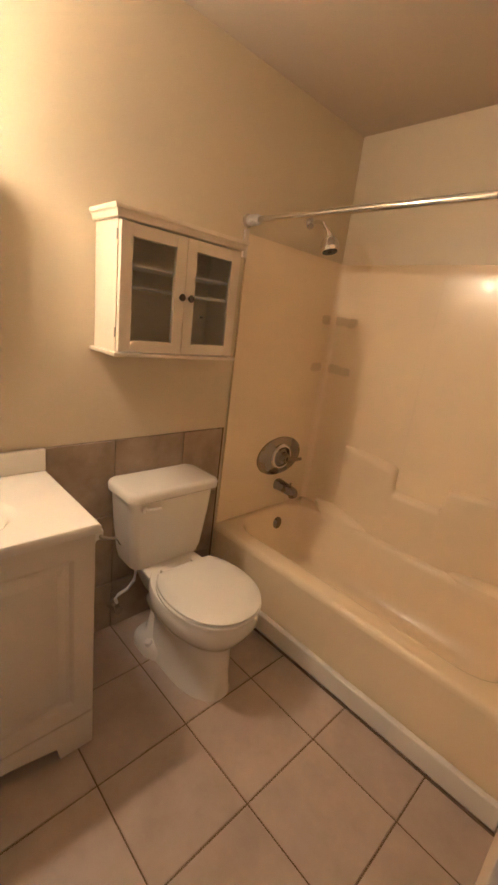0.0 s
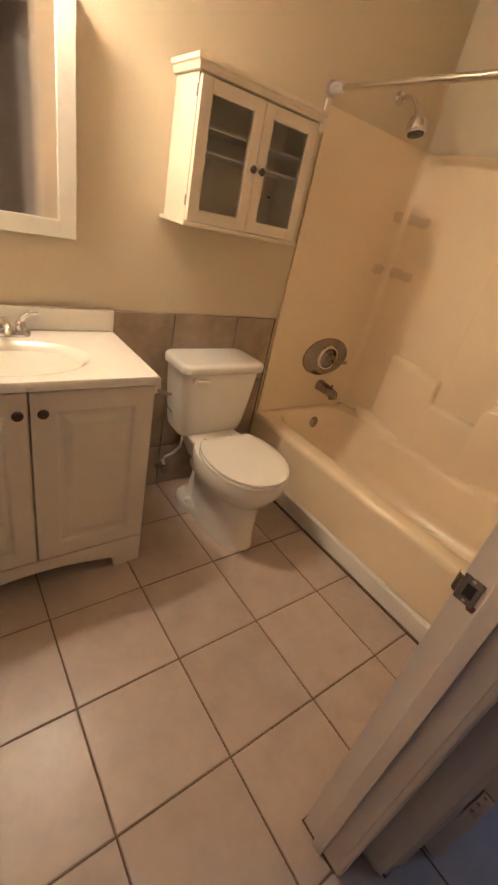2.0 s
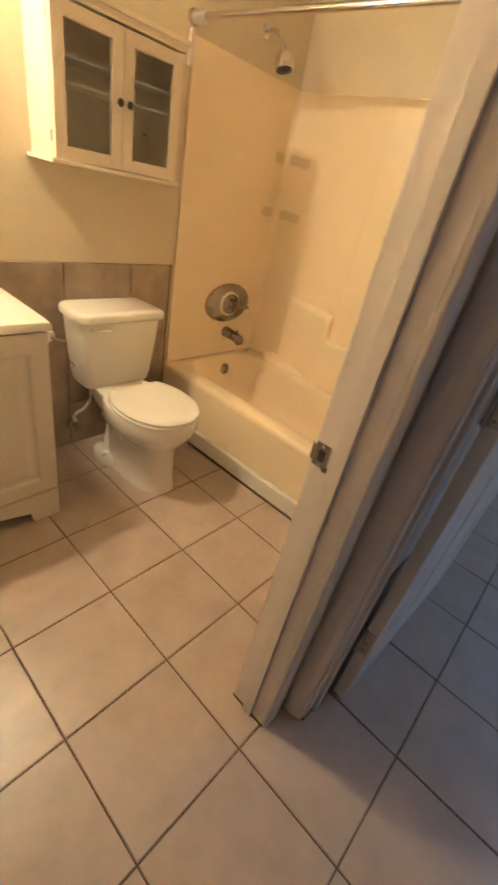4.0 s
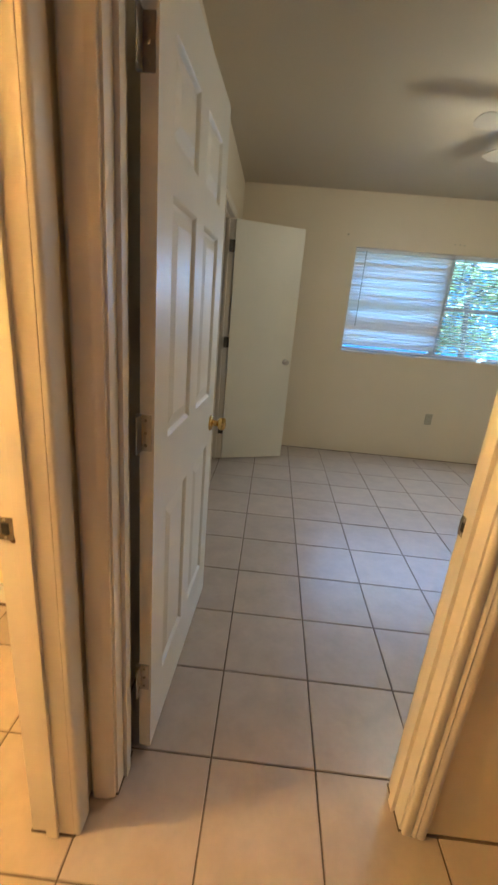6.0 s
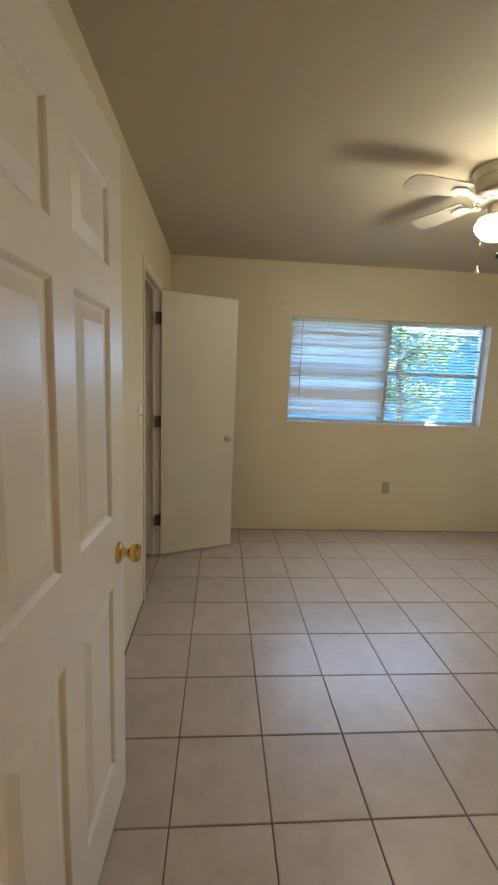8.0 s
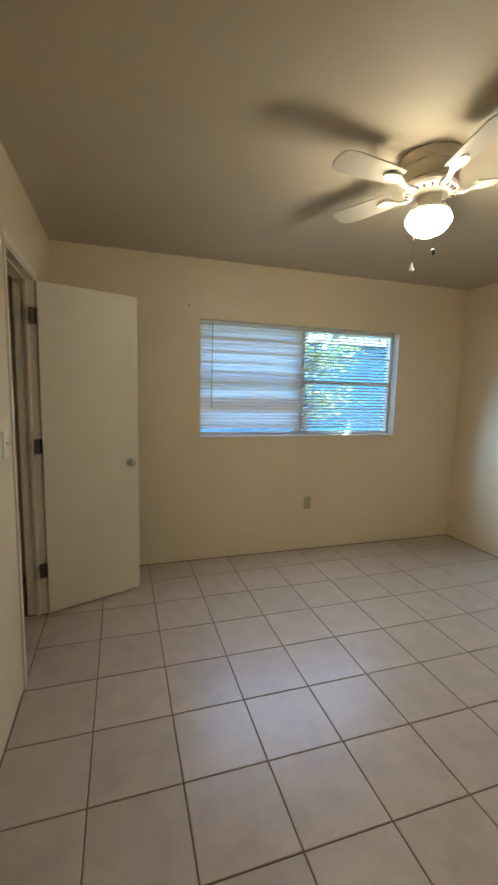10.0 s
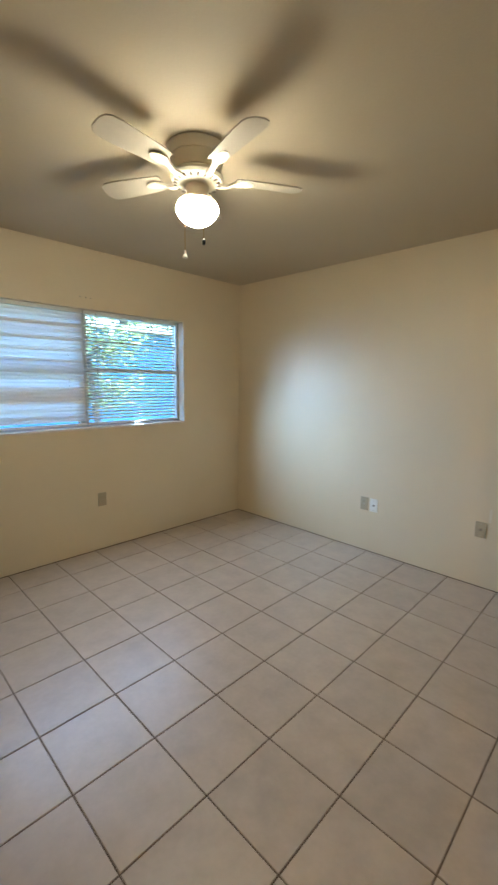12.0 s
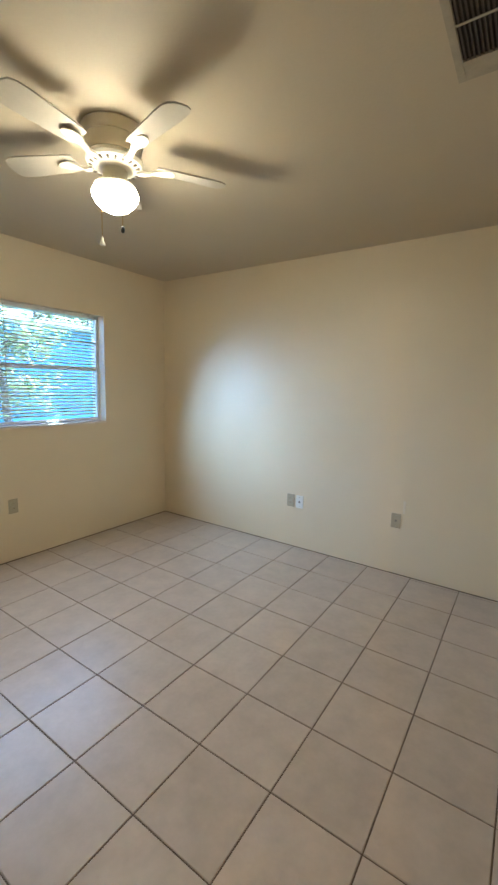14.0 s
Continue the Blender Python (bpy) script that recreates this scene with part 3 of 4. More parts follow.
residue = thing("adhesive_residue", pose(BX0, BY1, 0), "brown adhesive smears where corner shelves were removed", "stain")
for zc, (ya, xb) in ((1.495, (-0.05, 0.10)), (1.225, (-0.085, 0.11))):
    for k, (off, ww) in enumerate(((0.0, 0.065), (0.075, 0.06))):
        part("smear", moved(smear("smear", int(zc * 100) + k, ww * 1.4, 0.055), Matrix.Translation((xb - 0.035 + off, -0.0135, zc - 0.004 * k))), STAIN, residue)
    part("smear", moved(smear("smear", int(zc * 90), 0.10, 0.055), Matrix.Translation((0.0125, ya - 0.015, zc)) @ Matrix.Rotation(radians(90), 4, "Z")), STAIN, residue)

X90 = Matrix.Rotation(radians(90), 4, "Y")
valve = thing("shower_valve", pose(BX0 + 0.012, 1.348, 0.703), "brushed nickel single-lever shower valve with round plate", "tap")
part("escutcheon", lathe([(0, 0.006), (0.06, 0.014), (0.094, 0.012), (0.106, 0.005), (0.108, 0)], 56, m=Matrix.Diagonal((1, 1.72, 1.07, 1)) @ X90), SATIN, valve, "wide oval cover plate", smooth=35)
part("trim_ring", lathe([(0.074, 0.008), (0.076, 0.018), (0.070, 0.026), (0.060, 0.027), (0.056, 0.018), (0.056, 0.010)], 40, m=Matrix.Diagonal((1, 1.1, 1, 1)) @ X90), CHROME, valve, "bright raised ring", smooth=40)
part("hub", lathe([(0.054, 0.010), (0.050, 0.022), (0.038, 0.030), (0.034, 0.032), (0.031, 0.052), (0.025, 0.068), (0, 0.070)], 32, m=X90), SATIN, valve, smooth=35)
part("lever", tube([(0.060, -0.004, 0.0), (0.070, 0.03, -0.006), (0.074, 0.065, -0.010), (0.074, 0.112, -0.012)], [0.017, 0.013, 0.010, 0.009]), SATIN, valve, smooth=60)
spout = thing("tub_spout", pose(BX0 + 0.012, 1.372, 0.520), "brushed nickel tub spout", "tap")
part("body", loft([[(u - 0.25 * hh * (math.sin(a) + 1) * (u > 0.1), w * math.copysign(abs(math.cos(a)) ** 0.75, math.cos(a)), dz + hh * math.copysign(abs(math.sin(a)) ** 0.75, math.sin(a))) for a in [2 * math.pi * k / 24 for k in range(24)]] for u, w, hh, dz in ((0, 0.036, 0.034, 0), (0.02, 0.034, 0.031, 0), (0.09, 0.031, 0.028, -0.005), (0.135, 0.029, 0.027, -0.011), (0.146, 0.026, 0.024, -0.013), (0.150, 0.020, 0.018, -0.014))]), SATIN, spout, smooth=40)
part("nozzle", lathe([(0.015, -0.036), (0.017, -0.02), (0, -0.02)], 20, m=Matrix.Translation((0.118, 0, -0.008))), SATIN, spout, smooth=40)
part("diverter", lathe([(0.004, 0), (0.004, 0.018), (0.007, 0.020), (0.006, 0.026), (0, 0.027)], 14, m=Matrix.Translation((0.10, 0, 0.015))), SATIN, spout, smooth=40)

shower = thing("wall_shower", pose(BX0, 1.33, 1.935), "chrome shower head on a bent arm", "shower head")
part("flange", lathe([(0, 0.012), (0.014, 0.012), (0.026, 0.006), (0.029, 0)], 28, m=X90), CHROME, shower, smooth=35)
arm = [(0.0, 0, 0.0), (0.05, 0, 0.004), (0.085, 0, -0.006), (0.11, 0, -0.03), (0.128, 0, -0.058)]
part("arm", tube(arm, 0.0085, 14), CHROME, shower, smooth=60)
aim = Matrix.Translation((0.128, 0, -0.056)) @ Matrix.Rotation(radians(163), 4, "Y") @ Matrix.Scale(1.05, 4)
part("ball_joint", lathe([(0.0, -0.008), (0.013, -0.004), (0.015, 0.008), (0.012, 0.02), (0, 0.02)], 20, m=aim), CHROME, shower, smooth=40)
part("bell", lathe([(0.012, 0.010), (0.026, 0.017), (0.037, 0.032), (0.042, 0.050), (0.042, 0.070), (0.037, 0.078), (0, 0.078)], 32, m=aim), CHROME, shower, smooth=35)
part("spray_face", lathe([(0.034, 0.0785), (0.033, 0.082), (0.012, 0.083), (0.010, 0.086), (0, 0.086)], 28, m=aim), BLACKPL, shower, "dark spray face")

rod = thing("shower_curtain_rod", pose(BX0, 0.912, 1.849), "shiny steel shower curtain rod", "curtain rod")
part("tube", tube([(0.03, 0, 0), (0.8, 0, -0.005), (TL - 0.002, 0, -0.010)], 0.0125, 20), CHROME, rod, smooth=60)
part("end_cap", lathe([(0.027, 0), (0.028, 0.006), (0.022, 0.010), (0.019, 0.012)], 28, m=X90), NICKEL, rod, smooth=40)
part("clear_sleeve", lathe([(0.019, 0.012), (0.020, 0.05), (0.018, 0.075), (0.0145, 0.078), (0.0135, 0.079)], 28, m=X90), SLEEVE, rod, "clear ribbed plastic end sleeve", smooth=40)
for u in (0.022, 0.036, 0.05, 0.064):
    part("rib", lathe([(0.0195, u - 0.002), (0.0225, u), (0.0195, u + 0.002)], 24, m=X90), SLEEVE, rod)

# ---- bathroom: tile dado ----
# bed runs past the last tile, a dark strip for the gap's shade
dado = tagged(part("wall_tile_bed", box((BX0, -0.05, 0), (BX0 + 0.004, 0.903, 0.912), 0), GROUT), "dark grout bed behind brown wall tiles, bared by the tub as gap shade", "wall tile", kind="structure")
for j, (y0, y1) in enumerate(((-0.05, 0.327), (0.327, 0.660), (0.660, 0.890))):
    for z0, z1 in ((0.004, 0.245), (0.245, 0.579), (0.579, 0.913)):
        tb = box((0, 0, 0), (0.009, y1 - y0 - 0.004, z1 - z0 - 0.004), 0.0015, 1)
        ob = part("tile", tb, WALLTILE, dado)
        ob.location = (BX0 + 0.002, y0 + 0.002, z0 + 0.002)

# ---- toilet ----


def egg(u0, u1, hw, z, n=40, sq=2.2, back=0.0):
    """A closed oval from u0 (back) to u1 (front), blunter at the back when back > 0."""
    c, hl = (u0 + u1) / 2, (u1 - u0) / 2
    pts = []
    for k in range(n):
        a = 2 * math.pi * k / n
        ca, sa = math.cos(a), math.sin(a)
        e = 2 / (sq + (back if ca < 0 else 0))
        pts.append((c + hl * math.copysign(abs(ca) ** e, ca), hw * math.copysign(abs(sa) ** e, sa), z))
    return pts


toilet = thing("toilet", pose(BX0 + 0.004, 0.505, 0), "white porcelain toilet with its lid closed", "toilet")
part("bowl", loft([egg(0.16, 0.612, 0.114, 0.0, back=1.5), egg(0.16, 0.612, 0.114, 0.012, back=1.5), egg(0.17, 0.606, 0.108, 0.03, back=1.5), egg(0.175, 0.600, 0.104, 0.10, back=1), egg(0.18, 0.598, 0.103, 0.18, back=1),
                   egg(0.185, 0.602, 0.108, 0.225, back=1), egg(0.185, 0.622, 0.130, 0.258, back=1), egg(0.18, 0.652, 0.162, 0.292, back=1), egg(0.18, 0.670, 0.178, 0.325), egg(0.18, 0.680, 0.185, 0.35), egg(0.18, 0.682, 0.186, 0.388), egg(0.185, 0.678, 0.181, 0.399)]), PORCELAIN, toilet, smooth=60)
part("foot", loft([egg(0.10, 0.345, 0.140, 0.0, back=1.5), egg(0.10, 0.345, 0.140, 0.026, back=1.5), egg(0.104, 0.342, 0.136, 0.040, back=1.5), egg(0.115, 0.335, 0.126, 0.052, back=1.5), egg(0.135, 0.325, 0.110, 0.060, back=1.5), egg(0.15, 0.31, 0.095, 0.075, back=1.5), egg(0.16, 0.29, 0.082, 0.17, back=1.5), egg(0.16, 0.28, 0.078, 0.26, back=1.5)]), PORCELAIN, toilet, smooth=60)
deck = box((0.03, -0.125, 0.25), (0.30, 0.125, 0.397))
for v in deck.verts:
    if v.co.z < 0.3:
        v.co.y *= 0.65
        v.co.x = 0.10 + v.co.x * 0.6
    if v.co.x > 0.2:
        v.co.y *= 1.15
part("deck", bevelled(deck, 0.025, 4), PORCELAIN, toilet, smooth=60)
tank_rings = []
for z, hw, d0, d1 in ((0.388, 0.150, 0.02, 0.160), (0.395, 0.168, 0.012, 0.178), (0.44, 0.178, 0.010, 0.188), (0.60, 0.195, 0.008, 0.198), (0.715, 0.203, 0.008, 0.203)):
    ring = rounded(d0, d1, -hw, hw, 0.035, z, 8)
    tank_rings.append([(x + 0.012 * (1 - (y / hw) ** 2) * (x > 0.1), y, zz) for x, y, zz in ring])
tank = part("tank", loft(tank_rings), PORCELAIN, toilet, smooth=50)
lid_rings = []
for z, g in ((0.712, 0.004), (0.718, 0.012), (0.742, 0.013), (0.753, 0.006), (0.757, -0.012)):
    ring = rounded(0.002, 0.208 + g, -0.205 - g, 0.205 + g, 0.035, z, 8)
    lid_rings.append([(x + 0.016 * (1 - (y / 0.22) ** 2) * (x > 0.1), y, zz) for x, y, zz in ring])
part("tank_lid", loft(lid_rings), PORCELAIN, toilet, smooth=50)
part("flush_lever", joined(tube([(0.222, -0.150, 0.685), (0.226, -0.135, 0.686), (0.226, -0.085, 0.682)], [0.007, 0.008, 0.006], 12), lathe([(0, 0), (0.013, 0), (0.013, 0.012), (0, 0.014)], 18, m=Matrix.Translation((0.205, -0.150, 0.685)) @ X90)), WHITEPL, toilet, "white plastic flush lever", smooth=50)


def seat_ring(z, g):
    """Rounded front with a straight back edge."""
    pts = egg(0.235, 0.685 + g, 0.184 + g, z, 48, 2.15)
    return [(max(x, 0.285 - g), y, zz) for x, y, zz in pts]


part("seat", loft([seat_ring(0.400, -0.004), seat_ring(0.403, 0.0), seat_ring(0.413, 0.0), seat_ring(0.416, -0.005)]), SEATPLASTIC, toilet, smooth=40)
part("seat_lid", loft([seat_ring(0.4185, -0.008), seat_ring(0.421, -0.003), seat_ring(0.430, -0.003), seat_ring(0.436, -0.012), seat_ring(0.438, -0.05)]), SEATPLASTIC, toilet, smooth=40)
for s in (-1, 1):
    part("seat_hinge", box((0.262, s * 0.075 - 0.022, 0.398), (0.296, s * 0.075 + 0.022, 0.428), 0.007, 3), SEATPLASTIC, toilet)
    part("bolt_cap", lathe([(0.017, 0), (0.017, 0.006), (0.013, 0.016), (0, 0.020)], 20, m=Matrix.Translation((0.245, s * 0.116, 0.054)) @ Matrix.Rotation(radians(-s * 24), 4, "X")), WHITEPL, toilet, smooth=50)
part("pen_mark", tube([(0.040, -0.1835, 0.494), (0.052, -0.1837, 0.486), (0.064, -0.1837, 0.489), (0.078, -0.1837, 0.479), (0.094, -0.1837, 0.482)], 0.0022, 6), BLACKPL, toilet, "black scribble on the tank")

supply = thing("water_supply_valve", pose(BX0 + 0.011, 0.335, 0.13), "tarnished shut-off valve with a braided hose", "valve")
part("escutcheon", lathe([(0.008, 0.010), (0.020, 0.008), (0.026, 0)], 20, m=X90), BRONZE, supply)
part("valve_body", joined(lathe([(0.009, 0), (0.009, 0.055), (0, 0.056)], 16, m=X90), lathe([(0.011, -0.012), (0.011, 0.03), (0, 0.031)], 16, m=Matrix.Translation((0.045, 0, 0)))), BRONZE, supply)
part("handle", lathe([(0, 0), (0.019, 0), (0.019, 0.009), (0, 0.010)], 10, m=Matrix.Translation((0.055, 0, 0)) @ X90), BRONZE, supply)
part("hose", tube([(0.045, 0, 0.028), (0.05, -0.012, 0.06), (0.06, -0.005, 0.085), (0.075, 0.03, 0.11), (0.085, 0.055, 0.15), (0.09, 0.06, 0.20), (0.09, 0.06, 0.275)], 0.0075, 12), WHITEPL, supply, "pale braided hose", smooth=60)

# ---- vanity ----
VY0, VY1 = -0.715, 0.047
vanity = thing("vanity_cabinet", pose(BX0, VY0, 0), "off-white vanity cabinet with two raised-panel doors", "cabinet")
VW, VD = VY1 - VY0, 0.445
part("body", box((0.011, 0.004, 0.10), (VD, VW - 0.004, 0.806), 0.002), VANITYPAINT, vanity)
part("side_foot", box((0.011, 0.004, 0.0), (VD, 0.020, 0.10), 0.001), VANITYPAINT, vanity)
part("side_foot", box((0.011, VW - 0.020, 0.0), (VD, VW - 0.004, 0.10), 0.001), VANITYPAINT, vanity)
val = bmesh.new()
pts = [(0, 0.0), (0.105, 0.0), (0.112, 0.035)] + [(0.112 + (VW - 0.224) * k / 16, 0.048 + 0.036 * math.sin(math.pi * k / 16)) for k in range(17)] + [(VW - 0.112, 0.035), (VW - 0.105, 0.0), (VW, 0.0), (VW, 0.135), (0, 0.135)]
back = [val.verts.new((VD + 0.001, y, z)) for y, z in pts]
front = [val.verts.new((VD + 0.021, y, z)) for y, z in pts]
val.faces.new(back)
val.faces.new(front[::-1])
for k in range(len(pts)):
    j = (k + 1) % len(pts)
    val.faces.new((back[k], back[j], front[j], front[k]))
part("arched_base", val, VANITYPAINT, vanity)
for side in (0, 1):
    w, h = VW / 2 - 0.005, 0.654
    y0 = 0.001 if side == 0 else VW / 2 + 0.004
    b = panel_board(w, h, 0.020, [(0.068, w - 0.060, 0.058, h - 0.066)], 0.009, 0.012, 0.024)
    # the board's front looks to -y: turn it to look along +x
    moved(b, Matrix.Translation((VD + 0.0215, y0, 0.142)) @ Matrix.Rotation(radians(90), 4, "Z"))
    dr_ = part("door", b, VANITYPAINT, vanity)
    ky = y0 + (w - 0.028 if side == 0 else 0.030)
    part("knob", lathe([(0.006, 0), (0.006, 0.010), (0.014, 0.014), (0.016, 0.020), (0.013, 0.025), (0, 0.027)], 20, m=Matrix.Translation((VD + 0.0215, ky, 0.735)) @ X90), DARKBRONZE, dr_, "dark bronze knob", smooth=40)

vtop = thing("basin_counter", pose(BX0, VY0, 0.806), "white cultured marble vanity top with oval basin", "sink")
TX, cy, cx = 0.482, VW / 2 + 0.002, 0.285
edge_pts, n = [], 48


def to_edge(a, x0, x1, y0, y1):
    """Where the ray at angle a from the basin's centre leaves the slab."""
    c, s = math.cos(a), math.sin(a)
    k = min([(x1 - cx) / c if c > 1e-9 else 9, (x0 - cx) / c if c < -1e-9 else 9, (y1 - cy) / s if s > 1e-9 else 9, (y0 - cy) / s if s < -1e-9 else 9])
    return cx + k * c, cy + k * s


angs = sorted({2 * math.pi * k / n for k in range(n)} | {math.atan2(y - cy, x - cx) % (2 * math.pi) for x in (0, TX) for y in (-0.008, VW + 0.010)})
rings = []
for z, g in ((0.0, 0.0), (0.022, 0.0), (0.0275, -0.004), (0.028, -0.008)):
    rings.append([(*to_edge(a, 0 - g * 0, TX + g, -0.008 - g, VW + 0.010 + g), z) for a in angs])
for rx, ry, z in ((0.150, 0.225, 0.028), (0.143, 0.215, 0.026), (0.130, 0.198, 0.012), (0.105, 0.165, -0.035), (0.07, 0.11, -0.085), (0.03, 0.04, -0.105)):
    rings.append([(cx + rx * math.cos(a), cy + ry * math.sin(a), z) for a in angs])
slab = loft(rings, caps=False)
slab.faces.new(list(slab.verts)[-len(angs):])
part("countertop", slab, CULTURED, vtop, smooth=40)
part("backsplash", box((0.0115, -0.006, 0.0285), (0.031, VW + 0.008, 0.110), 0.005, 3), CULTURED, vtop)
part("drain", lathe([(0.0, 0.004), (0.018, 0.004), (0.022, 0.001), (0.022, 0)], 24, m=Matrix.Translation((cx, cy, -0.104))), CHROME, vtop, "chrome drain")

faucet = thing("faucet", pose(BX0 + 0.085, VY0 + cy, 0.8345), "chrome two-handle centerset faucet", "tap")
part("base", loft([[(x * s, y * s, z) for x, y, _ in rounded(-0.027, 0.027, -0.08, 0.08, 0.026, 0)] for z, s in ((0, 1), (0.012, 0.98), (0.020, 0.88))]), CHROME, faucet, smooth=50)
for s in (-1, 1):
    hub = part("handle_hub", lathe([(0.019, 0.014), (0.017, 0.035), (0.014, 0.046), (0.006, 0.052), (0, 0.052)], 22, m=Matrix.Translation((0, s * 0.051, 0))), CHROME, faucet, smooth=40)
    part("lever", tube([(0.0, s * 0.051, 0.046), (0.004, s * 0.060, 0.066), (0.006, s * 0.078, 0.077), (0.006, s * 0.108, 0.079)], [0.010, 0.008, 0.0065, 0.005], 12), CHROME, hub, smooth=60)
part("spout", tube([(0, 0, 0.012), (0.004, 0, 0.035), (0.03, 0, 0.055), (0.07, 0, 0.056), (0.105, 0, 0.045), (0.112, 0, 0.034)], [0.019, 0.017, 0.015, 0.0125, 0.011, 0.010], 16), CHROME, faucet, smooth=60)

holder = thing("toilet_paper_holder", pose(-0.862, VY1 - 0.004, 0.765), "white and grey toilet paper holder on the vanity side", "paper holder")
part("bracket", loft([[(x * k, y, z * k) for x, _, z in [(p[0], 0, p[1]) for p in rounded(-0.020, 0.020, -0.030, 0.030, 0.008, 0, 5)]] for y, k in ((0, 1.0), (0.010, 1.0), (0.024, 0.62), (0.040, 0.5), (0.046, 0.4))]), WHITEPL, holder, smooth=40)
part("arm", tube([(0.006, 0.034, -0.004), (0.016, 0.042, -0.010), (0.024, 0.062, -0.014), (0.026, 0.078, -0.016)], [0.007, 0.006, 0.005, 0.005], 10), NICKEL, holder, "grey metal arm", smooth=50)

# ---- wall cabinet ----
CW0, CW1, CZ0, CZ1, CDP = 0.232, 0.746, 1.268, 1.690, 0.160
cab = thing("wall_cabinet", pose(BX0, CW0, CZ0), "cream wall cabinet with two glass doors", "cabinet")
cw, ch = CW1 - CW0, CZ1 - CZ0
part("side_panel", box((0, 0.006, 0.012), (CDP, 0.020, ch), 0.001), CABPAINT, cab)
part("side_panel", box((0, cw - 0.020, 0.012), (CDP, cw - 0.006, ch), 0.001), CABPAINT, cab)
part("back", box((0.001, 0.020, 0.012), (0.007, cw - 0.020, ch)), CABPAINT, cab)
part("bottom", box((0, -0.012, 0), (CDP + 0.034, cw + 0.008, 0.013), 0.004, 3), CABPAINT, cab)
for sz in (0.226, 0.292):
    part("shelf", box((0.008, 0.021, sz), (CDP - 0.008, cw - 0.021, sz + 0.008), 0.001), WHITEPL, cab)
crown_prof = [(0.0, 0.0), (0.004, 0.002), (0.005, 0.010), (0.010, 0.019), (0.015, 0.022), (0.016, 0.025), (0.016, 0.036), (0, 0.036)]
cr = loft([[(CDP + 0.018 + o, -0.002 - o, ch + z) for o, z in crown_prof], [(CDP + 0.018 + o, cw + 0.002 + o, ch + z) for o, z in crown_prof]], caps=True)
joined(cr, loft([[(0.0, -0.002 - o, ch + z) for o, z in crown_prof], [(CDP + 0.018 + o, -0.002 - o, ch + z) for o, z in crown_prof]]))
joined(cr, loft([[(0.0, cw + 0.002 + o, ch + z) for o, z in crown_prof], [(CDP + 0.018 + o, cw + 0.002 + o, ch + z) for o, z in crown_prof]]))
box((0, 0, ch + 0.0), (CDP + 0.018, cw, ch + 0.035), bm=cr)
part("crown", cr, CABPAINT, cab)
for side in (0, 1):
    w, h = cw / 2 - 0.009, ch - 0.022
    y0, z0, x0, t = (0.008 if side == 0 else cw / 2 + 0.001), 0.016, CDP + 0.002, 0.019
    fr = bmesh.new()
    s1, s2 = 0.042, 0.040
    box((x0, y0, z0), (x0 + t, y0 + s1, z0 + h), 0.002, bm=fr)
    box((x0, y0 + w - s1, z0), (x0 + t, y0 + w, z0 + h), 0.002, bm=fr)
    box((x0, y0 + s1, z0), (x0 + t - 0.0006, y0 + w - s1, z0 + s2), 0.002, bm=fr)
    box((x0, y0 + s1, z0 + h - s2), (x0 + t - 0.0006, y0 + w - s1, z0 + h), 0.002, bm=fr)
    d = part("door", fr, CABPAINT, cab)
    part("glass", box((x0 + 0.006, y0 + s1 - 0.004, z0 + s2 - 0.004), (x0 + 0.009, y0 + w - s1 + 0.004, z0 + h - s2 + 0.004)), FROST, d, "smoky glass pane")
    ky = y0 + (w - 0.018 if side == 0 else 0.018)
    part("knob", lathe([(0.005, 0), (0.005, 0.009), (0.011, 0.012), (0.013, 0.017), (0.010, 0.022), (0, 0.023)], 18, m=Matrix.Translation((x0 + t, ky, z0 + 0.200)) @ X90), DARKBRONZE, d, "dark metal knob", smooth=40)
part("shelf_pin", lathe([(0.004, 0), (0.004, 0.012), (0, 0.013)], 10, m=Matrix.Translation((0.007, cw - 0.05, 0.155)) @ X90), BLACKPL, cab, "dark peg on the back board")
for hz in (0.06, 0.36):
    part("hinge", box((CDP - 0.006, 0.0045, hz), (CDP + 0.002, 0.0065, hz + 0.032)), BRONZE, cab, "small dark hinge")

# ---- mirror ----
MY0, MY1, MZ0, MZ1, MD = -0.585, -0.098, 1.155, 1.80, 0.075
mirror = thing("wall_mirror", pose(BX0, MY0, MZ0), "white framed mirror cabinet above the vanity", "mirror")
mw, mh, fw = MY1 - MY0, MZ1 - MZ0, 0.052
part("box", box((0, 0.004, 0.004), (MD - 0.018, mw - 0.004, mh - 0.004), 0.002), TRIM, mirror)
fr = bmesh.new()
for lo, hi in (((MD - 0.018, 0, 0), (MD, fw, mh)), ((MD - 0.018, mw - fw, 0), (MD, mw, mh)), ((MD - 0.018, fw, 0), (MD - 0.0006, mw - fw, fw)), ((MD - 0.018, fw, mh - fw), (MD - 0.0006, mw - fw, mh))):
    box(lo, hi, 0.002, bm=fr)
part("frame", fr, WHITEPL, mirror)
part("mirror_glass", box((MD - 0.0175, fw - 0.004, fw - 0.004), (MD - 0.009, mw - fw + 0.004, mh - fw + 0.004)), MIRROR, mirror, "silvered mirror glass")

